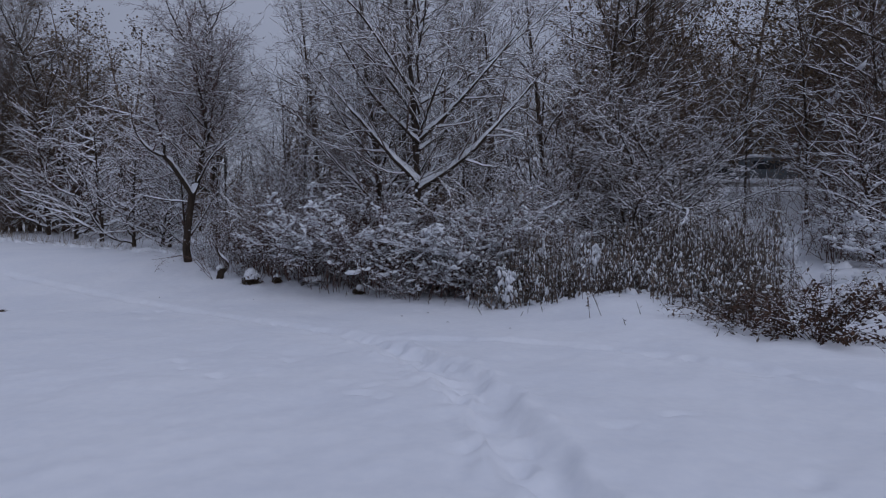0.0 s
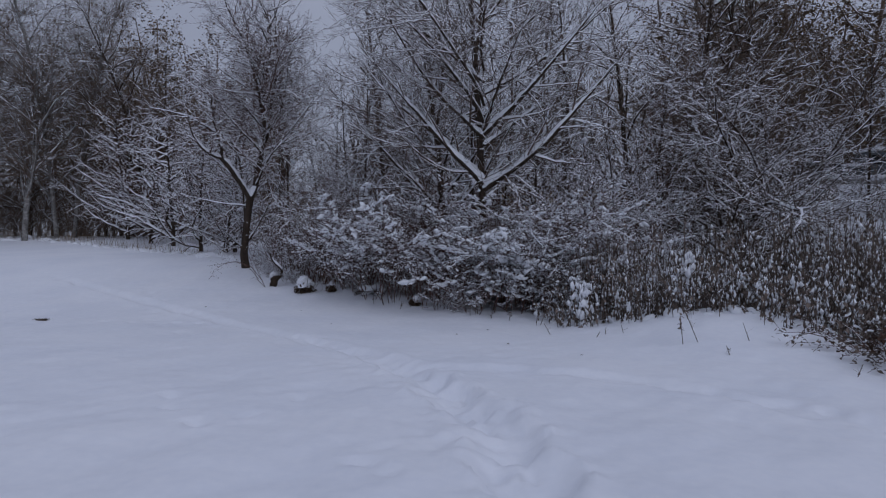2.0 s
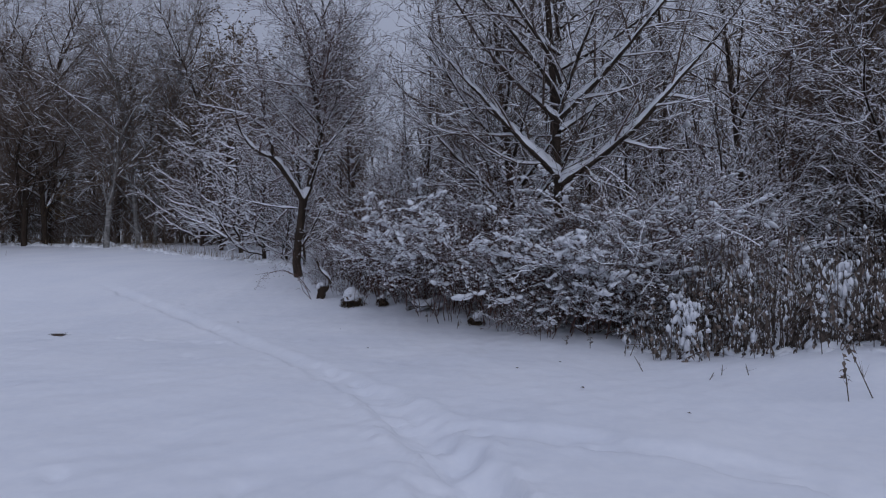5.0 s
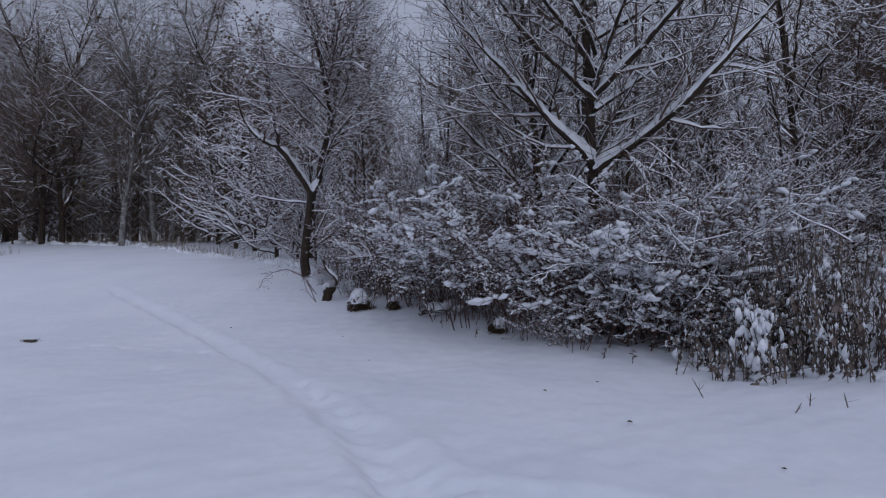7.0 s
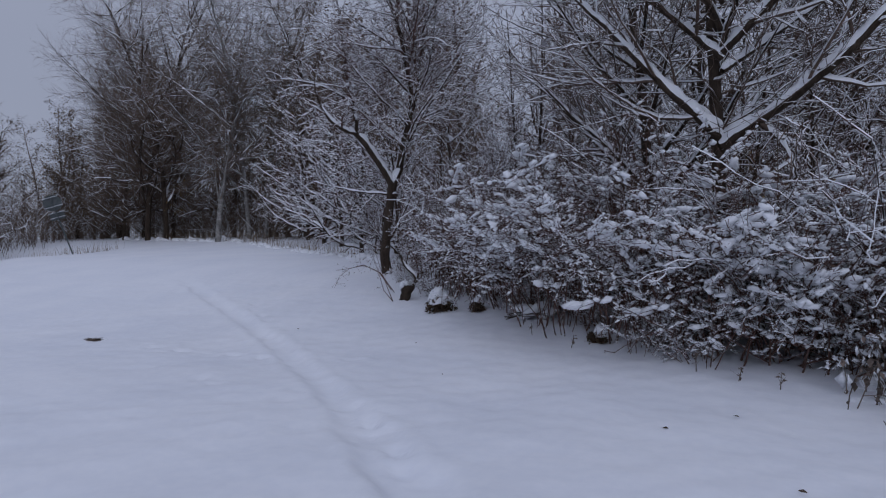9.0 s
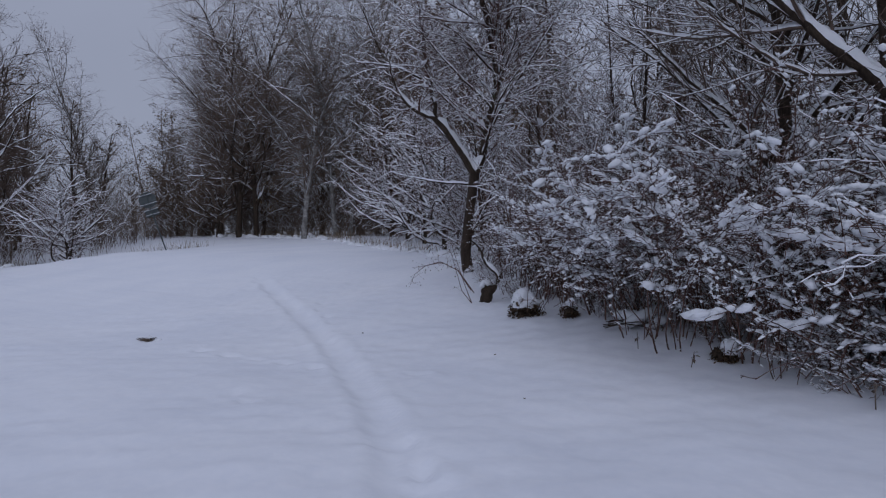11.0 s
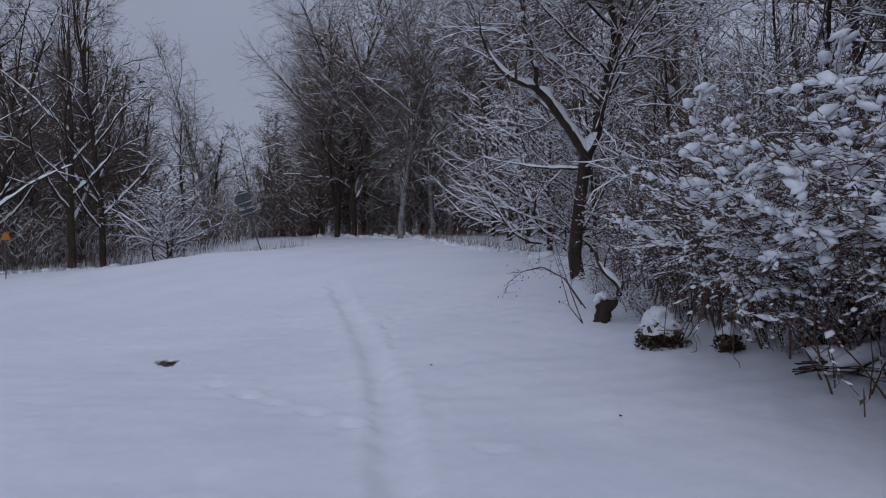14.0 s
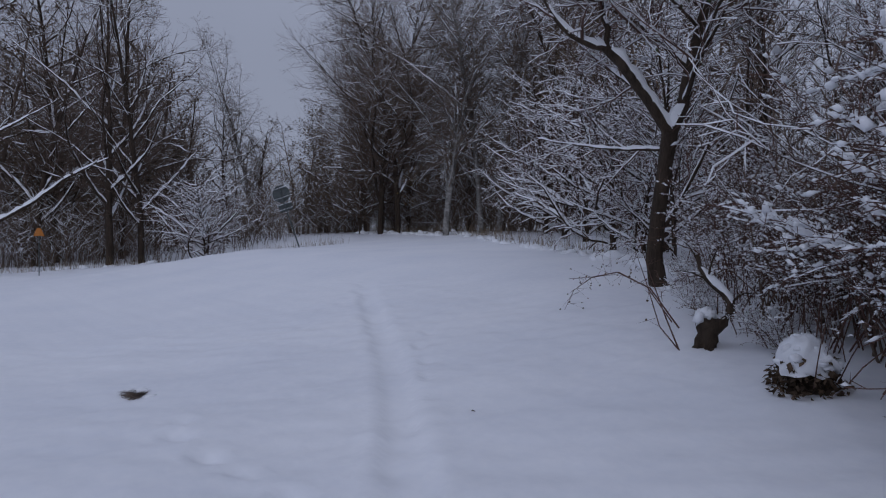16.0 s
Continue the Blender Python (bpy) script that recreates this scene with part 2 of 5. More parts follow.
def snow_ridges(polys, rng, depth, gap=0.08, arch=7, extra=0.002, bare=0.012, rugged=0.3, keep=1.0):
    """A rounded, uneven ridge of snow along branches, heaped where they spring and thinning where they steepen."""
    fine = []
    for p, r in polys:
        if keep < 1 and rng.rand() > keep:
            continue
        p, r = np.asarray(p, float), np.asarray(r, float)
        d = np.concatenate([[0], np.cumsum(np.linalg.norm(np.diff(p, axis=0), axis=1))])
        n = max(3, int(d[-1] / gap) + 1)
        q = np.linspace(0, d[-1], n)
        fine.append((np.stack([np.interp(q, d, p[:, k]) for k in range(3)], 1), np.interp(q, d, r)))
    P, R, T, seg = lines(fine)
    n_of = np.array([len(r) for _, r in fine])
    place_ = np.concatenate([np.linspace(0, 1, n) for n in n_of])
    along = np.concatenate([np.arange(n) * gap for n in n_of])
    level = np.sqrt(np.clip(1 - T[:, 2] ** 2, 0, 1))
    s = np.cross(T, [[0, 0, 1.0]])
    s /= np.linalg.norm(s, axis=1)[:, None] + 1e-6
    n = np.cross(s, T)
    lump = rng.normal(1.0, rugged, len(P))
    lump = lump * 0.5 + (np.roll(lump, 1) + np.roll(lump, -1)) * 0.25
    lump = np.clip(1 + (lump - 1) * 1.5, 0.35, 2.0)
    gone = rng.rand(len(P)) < bare
    gone |= np.roll(gone, 1) & (rng.rand(len(P)) < 0.6)
    heap = 1 + 0.5 * np.exp(-(along / 0.22) ** 2) * np.clip(R / 0.05 - 0.7, 0, 1)
    h = depth * np.clip((level - 0.25) / 0.5, 0, 1) * np.clip(R / 0.035, 0.4, 2.0) * lump * heap * np.sqrt(np.clip((1 - place_) * 8, 0, 1)) * np.sqrt(np.clip(along / 0.25, 0.02, 1))
    h[gone] *= 0.05
    full = np.clip(h / (depth * 0.25), 0.25, 1)
    wide = (R * (0.72 + 0.25 * lump) + extra * lump) * full
    a = np.linspace(0, math.pi, arch)
    sway = rng.normal(0, 0.25, len(P)) * extra
    rows = [P + s * (wide * math.cos(x) + sway * math.sin(x))[:, None] + n * (R * 0.25 * (1 - math.sin(x)) + (h + R * 0.8 * full) * math.sin(x) - extra * 0.3 * full * (1 - math.sin(x)))[:, None] for x in a]
    V = np.stack(rows, 1)
    V = (V + rng.normal(0, 0.1, V.shape) * np.minimum(h, 0.09)[:, None, None] * [1, 1, 1.2]).reshape(-1, 3)
    k = np.arange(arch - 1)
    b = seg[:, None] * arch
    return V, np.stack([b + k, b + k + 1, b + arch + k + 1, b + arch + k], -1).reshape(-1, 4)


def ico(level):
    bm = bmesh.new()
    bmesh.ops.create_icosphere(bm, subdivisions=level, radius=1)
    v = np.array([x.co[:] for x in bm.verts])
    f = np.array([[x.index for x in y.verts] for y in bm.faces])
    bm.free()
    return v, f


OCTA = np.array([(1, 0, 0), (-1, 0, 0), (0, 1, 0), (0, -1, 0), (0, 0, 1), (0, 0, -1)], float)
OCTA_F = np.array([(0, 2, 4), (2, 1, 4), (1, 3, 4), (3, 0, 4), (2, 0, 5), (1, 2, 5), (3, 1, 5), (0, 3, 5)])
ICO = {0: (OCTA, OCTA_F), 1: ico(1), 2: ico(2)}


def lumps(at, size, rng, level=1, flat=0.55, uneven=0.22):
    """Rounded uneven lumps (of snow) at the given places."""
    v0, f0 = ICO[level]
    at, n = np.asarray(at, float), len(at)
    sc = np.asarray(size)[:, None] * np.stack([rng.uniform(0.7, 1.5, n), rng.uniform(0.6, 1.1, n), flat * rng.uniform(0.6, 1.25, n)], 1)
    a = rng.uniform(0, 6.283, n)
    v = v0[None] * sc[:, None] * rng.normal(1, uneven, (n, len(v0), 1))
    x, y = v[..., 0] * np.cos(a)[:, None] - v[..., 1] * np.sin(a)[:, None], v[..., 0] * np.sin(a)[:, None] + v[..., 1] * np.cos(a)[:, None]
    z = v[..., 2] + (x * rng.normal(0, 0.35, n)[:, None])
    V = np.stack([x, y, z], -1) + at[:, None]
    F = (f0[None] + (np.arange(n) * len(v0))[:, None, None]).reshape(-1, 3)
    return V.reshape(-1, 3), F


def clumps(polys, rng, per, size, level=0, wander=0.3, patchy=0.0, uneven=0.2):
    """Small rounded clumps of snow caught along branches: per: how many a metre; patchy: how much they gather in places."""
    P, R, T, seg = lines(polys)
    a, w = P[seg], P[seg + 1] - P[seg]
    ln = np.linalg.norm(w, axis=1) + 1e-9
    w = w / ln[:, None]
    lie = np.sqrt(np.clip(1 - w[:, 2] ** 2, 0, 1))
    k = np.repeat(np.arange(len(seg)), rng.poisson(per * ln * np.clip((lie - 0.2) / 0.5, 0.05, 1)))
    c = a[k] + w[k] * (ln[k] * rng.rand(len(k)))[:, None]
    if patchy:
        f = np.sin(c[:, 0] * 4.1 + 1.3 * np.sin(c[:, 2] * 5.0)) + np.sin(c[:, 1] * 3.7 + c[:, 2] * 2.0) + np.sin(c[:, 2] * 7.3 + c[:, 0] * 2.2)
        keep = rng.rand(len(k)) < np.clip(1 - patchy + patchy * (0.5 + f), 0, 1)
        k, c = k[keep], c[keep]
    n = len(k)
    sz = size * np.clip(rng.lognormal(0, 0.35, n), 0.4, 1.5)
    c = c + rng.normal(0, 1, (n, 3)) * (sz * wander)[:, None] * [1, 1, 0.4]
    c[:, 2] += R[seg][k] * 0.8 + sz * 0.3
    v0, f0 = ICO[level]
    sc = sz[:, None] * np.stack([rng.uniform(1.0, 2.2, n), rng.uniform(0.6, 1.05, n), rng.uniform(0.5, 0.9, n)], 1)
    v = v0[None] * sc[:, None] * rng.normal(1, uneven, (n, len(v0), 1))
    h = np.arctan2(w[k, 1], w[k, 0]) + rng.normal(0, 0.45, n)
    x, y = v[..., 0] * np.cos(h)[:, None] - v[..., 1] * np.sin(h)[:, None], v[..., 0] * np.sin(h)[:, None] + v[..., 1] * np.cos(h)[:, None]
    z = v[..., 2] + v[..., 0] * np.clip(w[k, 2] / (lie[k] + 0.1), -0.4, 0.4)[:, None]
    V = np.stack([x, y, z], -1) + c[:, None]
    return V.reshape(-1, 3), (f0[None] + (np.arange(n) * len(v0))[:, None, None]).reshape(-1, 3)


def leaves(at, size, rng, droop=0.6, low=None):
    """Small folded leaves hanging at the given places."""
    at, n = np.asarray(at, float), len(at)
    a, d = rng.uniform(0, 6.283, n), rng.uniform(-droop * 1.6, droop * 0.4 if low is None else low, n)
    out = np.stack([np.cos(a) * np.cos(d), np.sin(a) * np.cos(d), np.sin(d)], 1)
    sd = np.stack([-np.sin(a), np.cos(a), rng.uniform(-0.7, 0.7, n)], 1)
    L = (np.asarray(size) * rng.uniform(0.6, 1.3, n))[:, None]
    up = np.array([[0, 0, 1.0]])
    V = np.stack([at, at + out * L * 0.5 + sd * L * 0.28 + up * L * 0.1, at + out * L, at + out * L * 0.5 - sd * L * 0.28 + up * L * 0.1], 1).reshape(-1, 3)
    i = np.arange(n)[:, None] * 4
    F = np.concatenate([i + np.array([[0, 1, 2]]), i + np.array([[0, 2, 3]])])
    return V, F


# ---- how a plant grows ----
def grow(rng, out, p, d, length, r, spec, level=0, flat=1.0):
    """One branch and all that grows from it. out: a list of polylines a level. spec, a row a level: step, wiggle,
    upward pull, children per metre, their angle, their length against the parent's, bare share at the foot, taper; a step of 0
    makes straight pointed twigs, whose radius stands in place of the taper."""
    step, wig, up, per, angle, ratio, bare, taper = spec[level]
    if not step:
        out[level].append((*p, p[0] + d[0] * length, p[1] + d[1] * length, p[2] + (d[2] + up) * length, taper))
        return
    n = max(2, round(length / step))
    ds = length / n
    px, py, pz = p
    dx, dy, dz = d
    pts, rad, ways = [(px, py, pz)], [r], [(dx, dy, dz)]
    bx, by, bz = rng.gauss(0, wig * 0.45), rng.gauss(0, wig * 0.45), rng.gauss(0, wig * 0.3)
    zx, zy, zz = rng.gauss(0, wig), rng.gauss(0, wig), rng.gauss(0, wig * 0.8)
    for i in range(n):
        k = 1.0 if i % 2 else -1.0
        dx += bx + zx * k + rng.gauss(0, wig * 0.7)
        dy += by + zy * k + rng.gauss(0, wig * 0.7)
        dz += bz + zz * k + rng.gauss(0, wig * 0.7) + up * ds
        q = math.sqrt(dx * dx + dy * dy + dz * dz)
        dx, dy, dz = dx / q, dy / q, dz / q
        px, py, pz = px + dx * ds, py + dy * ds, pz + dz * ds
        pts.append((px, py, pz))
        rad.append(max(r * (1 - taper * (i + 1) / n), 0.0035))
        ways.append((dx, dy, dz))
    out[level].append((pts, rad))
    if level + 1 >= len(spec):
        return
    count = per * length * (1 - bare)
    count = int(count) + (rng.random() < count % 1)
    turn = rng.uniform(0, 6.283)
    for k in range(count):
        t = bare + (1 - bare) * (k + rng.random()) / count
        i = min(int(t * n), n - 1)
        f = t * n - i
        a, b = pts[i], pts[i + 1]
        q0 = (a[0] + (b[0] - a[0]) * f, a[1] + (b[1] - a[1]) * f, a[2] + (b[2] - a[2]) * f)
        w = Vector(ways[i + 1])
        turn += 2.4 + rng.gauss(0, 0.5)
        side = w.orthogonal().normalized()
        side.rotate(Matrix.Rotation(turn, 3, w))
        side.z *= flat
        ang = radians(angle + rng.gauss(0, 10))
        c = w * math.cos(ang) + side.normalized() * math.sin(ang)
        c.normalize()
        ln = length * ratio * (1.05 - 0.62 * t) * rng.uniform(0.65, 1.25)
        rr = rad[i] * rng.uniform(0.42, 0.62)
        if ln > 0.05:
            grow(rng, out, q0, tuple(c), ln, max(rr, 0.004), spec, level + 1, flat)


def plant(root, out, rng, bark, twig, depth=0.03, sides=(8, 5, 4), bare=0.12, pads=0.0, pad_size=0.06, dust=0.5, thick=2, own=(), own_name="limb", twig_snow=0.02, snowed=9, knee=False, ridges=0, per=0.0, lay=(), line=0.0025, heap=1.3):
    """Turns grown branches into the parts of a plant: trunk, limbs of their own (indices into level 1 or 0), crown and snow."""
    wood = []
    for i in range(thick):
        rest = []
        for k, o in enumerate(out[i]):
            if (i, k) in own:
                part(own_name, [tubes([o], sides[i])], bark, root)
            else:
                rest.append(o)
        if rest:
            wood.append(tubes(rest, sides[i]))
    if wood:
        part("trunk", wood, bark, root)
    fine, halves = crooked(out[-1], rng) if knee else (spikes(out[-1]), out[-1])
    crown = [tubes(out[i], sides[i]) for i in range(thick, len(out) - 1) if out[i]] + [fine]
    part("crown", crown, twig, root)["kind"] = "stuff"
    snow = []
    for i, o in enumerate(out[:-1]):
        if o and i < snowed:
            if i < ridges:
                snow.append(snow_ridges(o, rng, depth * heap, *lay))
            else:
                snow.append(snow_strips(o, rng, depth if i >= 2 else depth * 1.3, extra=line, arch=5 if i < 2 and snowed > 2 else 3, bare=bare))
                if per:
                    snow.append(clumps(o, rng, per * 0.25, depth * 0.5, 0, 0.4, 0.6))
    snow.append(snow_spikes(halves, rng, dust, twig_snow, line * 0.8))
    if pads:
        pts = np.asarray(out[-1])[:, :3]
        pick = pts[rng.rand(len(pts)) < pads]
        if len(pick):
            snow.append(lumps(pick + [0, 0, pad_size * 0.35], pad_size * rng.lognormal(0, 0.45, len(pick)), rng, 0))
    part("snow", snow, SNOW, root, "fresh snow lying along the branches")["kind"] = "stuff"


def levels(n):
    return [[] for _ in range(n)]


# ---- the ground ----
def smooth(a, b, x):
    t = np.clip((np.asarray(x, float) - a) / (b - a), 0, 1)
    return t * t * (3 - 2 * t)


def height(x, y):
    """The lie of the land: a nearly level meadow, a rise beyond it, a mound by the weeds and a bank far to the right."""
    x, y = np.asarray(x, float), np.asarray(y, float)
    z = -0.018 * np.clip(y, -30, 30)
    z = z + 1.5 * smooth(15, 27, y) * (1 - 0.6 * smooth(-29, -37, x) * smooth(33, 25, y)) + 0.085 * np.clip(y - 27, 0, 12) * (1 - smooth(2, 12, x))
    z = z + 0.62 * np.exp(-((x - 4.5) / 2.1) ** 2 - ((y - 14.6) / np.where(y < 14.6, 2.6, 1.8)) ** 2)
    z = z + 3.0 * smooth(24, 40, y) * smooth(3, 14, x) + 0.9 * smooth(7.2, 11, x)
    return z


TRAIL = [(1.3, -2.0), (1.0, 2.0), (0.75, 4.1), (0.5, 6.2), (0.1, 8.0), (-0.8, 10.0), (-2.2, 12.0), (-4.7, 14.3), (-7.3, 16.4), (-9.8, 18.1), (-14.7, 21.0), (-22.0, 26.0), (-31.0, 33.0)]
SIDE_TRAIL = [(-1.4, 11.0), (0.3, 10.9), (1.8, 10.3), (3.4, 8.9), (5.4, 6.0)]


def away(x, y, path):
    """Distance from a path, and the length along it to the nearest place."""
    best, along, run = np.full(x.shape, 1e9), np.zeros(x.shape), 0.0
    for (ax, ay), (bx, by) in zip(path, path[1:]):
        ln = math.hypot(bx - ax, by - ay)
        t = np.clip(((x - ax) * (bx - ax) + (y - ay) * (by - ay)) / ln ** 2, 0, 1)
        d = np.hypot(x - ax - t * (bx - ax), y - ay - t * (by - ay))
        along = np.where(d < best, run + t * ln, along)
        best = np.minimum(best, d)
        run += ln
    return best, along


def waves(x, y, rng, size, count=14):
    z = np.zeros(x.shape)
    for _ in range(count):
        a, k, f = rng.uniform(0, 6.283), rng.uniform(0.6, 1.7) / size, rng.uniform(0, 6.283)
        z += np.sin((x * math.cos(a) + y * math.sin(a)) * k * 6.283 + f)
    return z / count ** 0.5


def steps(lo, hi, fine, far):
    mid = np.arange(lo, hi, fine)
    out = [fine * 1.5]
    while sum(out) < far:
        out.append(out[-1] * 1.28)
    g = np.cumsum(out)
    return np.concatenate([(lo - g)[::-1], mid, hi + g])


def build_ground():
    rng = np.random.RandomState(4)
    gx, gy = steps(-14.5, 5.0, 0.07, 1500), steps(1.4, 21.5, 0.07, 1500)
    X, Y = np.meshgrid(gx, gy)
    Z = height(X, Y)
    near = smooth(60, 25, np.hypot(X, Y - 12))
    Z = Z + near * (0.018 * waves(X, Y, rng, 2.2) + 0.008 * waves(X, Y, rng, 0.6) + 0.0025 * waves(X, Y, rng, 0.22))
    calm = 0.07 - 0.05 * smooth(11, 13, Y)
    Xw, Yw = X + calm * waves(X, Y, rng, 0.9), Y + calm * waves(X, Y, rng, 0.9)
    d, s = away(Xw, Yw, TRAIL)
    broad = 0.21 + 0.08 * smooth(7, 3, np.abs(s - 12)) - 0.04 * smooth(11, 13, Y)
    rough = 1 + 0.25 * waves(X, Y, rng, 0.8)
    Z = Z - (0.058 + 0.072 * smooth(13.5, 10.5, Y)) * np.exp(-(d / broad) ** 4) * np.clip(1 + (rough - 1) * (calm / 0.07), 0.6, 1.4) + (0.012 + 0.023 * smooth(13.5, 10.5, Y)) * np.exp(-((d - broad * 1.4) / 0.11) ** 2) * np.clip(rough, 0, 2)
    Z = Z + np.exp(-(d / 0.6) ** 4) * ((0.004 + 0.016 * smooth(13, 10, Y) * smooth(5, 7.5, Y)) * waves(X, Y, rng, 0.33) + 0.008 * smooth(13, 10, Y) * smooth(5, 7.5, Y) * waves(X, Y, rng, 0.17))
    d2, s2 = away(Xw, Yw, SIDE_TRAIL)
    Z = Z - 0.045 * np.exp(-(d2 / 0.2) ** 4) + 0.01 * np.exp(-((d2 - 0.32) / 0.1) ** 2)
    prints = []
    rp = random.Random(8)
    for path, sp in ((TRAIL, 0.5), (SIDE_TRAIL, 0.55)):
        for (ax, ay), (bx, by) in zip(path[1:], path[2:]):
            ln = math.hypot(bx - ax, by - ay)
            for i in range(int(ln / sp)):
                t = (i + rp.random() * 0.5) * sp / ln
                if ay > 13 and rp.random() < 0.9:
                    continue
                o = rp.gauss(0, 0.16)
                prints.append((ax + t * (bx - ax) - o * (by - ay) / ln, ay + t * (by - ay) + o * (bx - ax) / ln, math.atan2(by - ay, bx - ax) + rp.gauss(0, 0.35), rp.uniform(0.02, 0.05) * (1.0 if ay < 13 else 0.5)))
    for ax, ay, a, n in ((-1.0, 6.8, -0.66, 2), (-2.45, 8.1, 1.4, 2), (-0.96, 7.16, 0.6, 1), (0.2, 5.1, 1.0, 1), (1.6, 5.58, 0.3, 2), (2.5, 4.2, 0.8, 1), (-2.7, 7.7, 2.4, 3), (-8.8, 15.55, 0.05, 4), (-9.2, 18.1, 2.35, 4), (-9.8, 15.8, -0.3, 3), (-6.7, 14.3, -1.0, 2), (-5.7, 16.0, 0.0, 1)):
        for i in range(n):
            prints.append((ax + 0.62 * i * math.cos(a) + rp.gauss(0, 0.12), ay + 0.62 * i * math.sin(a) + rp.gauss(0, 0.12), a + rp.gauss(0, 0.3), rp.uniform(0.02, 0.045)))
    for px, py, a, deep in prints:
        i0, i1 = np.searchsorted(gx, (px - 0.5, px + 0.5))
        j0, j1 = np.searchsorted(gy, (py - 0.5, py + 0.5))
        x, y = X[j0:j1, i0:i1] - px, Y[j0:j1, i0:i1] - py
        u, v = x * math.cos(a) + y * math.sin(a), -x * math.sin(a) + y * math.cos(a)
        q = (u / 0.17) ** 2 + (v / 0.085) ** 2
        Z[j0:j1, i0:i1] += -deep * np.exp(-q ** 2) + deep * 0.35 * np.exp(-((np.sqrt(q) - 1.45) / 0.35) ** 2)
    for path, count, side in ((TRAIL[1:8], 420, 0.2), (SIDE_TRAIL, 110, 0.22)):
        for i in range(count):
            k = rp.randrange(len(path) - 1)
            t = rp.random()
            px = path[k][0] + t * (path[k + 1][0] - path[k][0]) + rp.gauss(0, side)
            py = path[k][1] + t * (path[k + 1][1] - path[k][1]) + rp.gauss(0, side)
            size, deep, a = rp.uniform(0.05, 0.12), rp.uniform(-0.022, 0.016) * (1 if py < 11.5 else 0.3), rp.uniform(0, 3.14)
            i0, i1 = np.searchsorted(gx, (px - 0.4, px + 0.4))
            j0, j1 = np.searchsorted(gy, (py - 0.4, py + 0.4))
            x, y = X[j0:j1, i0:i1] - px, Y[j0:j1, i0:i1] - py
            u, v = x * math.cos(a) + y * math.sin(a), -x * math.sin(a) + y * math.cos(a)
            Z[j0:j1, i0:i1] += deep * np.exp(-((u / (size * 1.5)) ** 2 + (v / size) ** 2) ** 2)
    V = np.stack([X, Y, Z], -1).reshape(-1, 3)
    w = len(gx)
    i = (np.arange(len(gy) - 1)[:, None] * w + np.arange(w - 1)[None]).ravel()
    F = np.stack([i, i + 1, i + w + 1, i + w], 1)
    ob = part("ground", [(V, F)], GROUND_SNOW)
    tagged(ob, "snow-covered meadow with a trodden trail of footprints", "ground", kind="structure")


build_ground()


def at(x, y, turn=0.0, sink=0.05, lean=0.0):
    return pose(x, y, float(height(x, y)) - sink, lean, 0, turn)


# ---- the tall tree with spreading limbs ----
def spreading_tree():
    r, rng, out = random.Random(11), np.random.RandomState(11), levels(5)
    spec = [(0.5, 0.012, 0.03, 0.0, 50, 0.4, 0.3, 0.85),
            (0.3, 0.06, 0.03, 3.2, 46, 0.50, 0.10, 0.86),
            (0.22, 0.11, 0.06, 4.2, 44, 0.50, 0.08, 0.8),
            (0.18, 0.15, 0.08, 5.0, 44, 0.6, 0.03, 0.6),
            (0, 0, 0.15, 0, 0, 0, 0, 0.0065)]
    root = thing("spreading_tree", at(-0.72, 19.3, 0), "tall bare tree with long limbs carrying thick ridges of snow", "tree")
    trunk = levels(5)
    grow(r, trunk, (0, 0, -0.2), (0.0, 0, 1), 13.0, 0.13, spec, 0)
    out[0] += trunk[0]
    for z, d, ln, rad in ((3.0, (0.86, -0.12, 0.46), 5.2, 0.085), (3.12, (-0.70, -0.2, 0.66), 5.0, 0.07), (3.3, (-0.55, 0.5, 0.5), 3.6, 0.045), (3.2, (0.5, 0.7, 0.4), 3.4, 0.04),
                          (4.5, (0.72, -0.3, 0.62), 5.0, 0.062), (4.2, (0.6, 0.6, 0.55), 4.2, 0.05), (4.4, (-0.70, -0.3, 0.62), 4.8, 0.055), (4.8, (-0.25, -0.6, 0.75), 4.4, 0.05), (4.6, (0.25, -0.5, 0.8), 4.6, 0.05)):
        grow(r, out, (0, 0, z), Vector(d).normalized(), ln, rad, spec, 1)
    turn = 0.4
    z = 5.0
    while z < 12.3:
        turn += 2.4 + r.gauss(0, 0.4)
        a = radians(r.uniform(24, 48))
        grow(r, out, (0, 0, z), (math.cos(turn) * math.cos(a), math.sin(turn) * math.cos(a), math.sin(a)), (13.6 - z) * 0.70 * r.uniform(0.85, 1.15) + 0.6, 0.045 * (14 - z) / 9, spec, 1)
        z += r.uniform(0.26, 0.44)
    for i in range(9):
        a = r.uniform(0, 6.283)
        grow(r, out, (0, 0, r.uniform(3.0, 5.0)), (math.cos(a) * 0.85, math.sin(a) * 0.85, 0.25), r.uniform(1.4, 2.6), 0.018, spec, 2)
    plant(root, out, rng, BARK, GREY_TWIG, 0.03, (9, 6, 4, 3), bare=0.1, heap=1.8, own=[(1, k) for k in range(len(out[1]))], dust=0.3, twig_snow=0.014, knee=True, ridges=2)


spreading_tree()


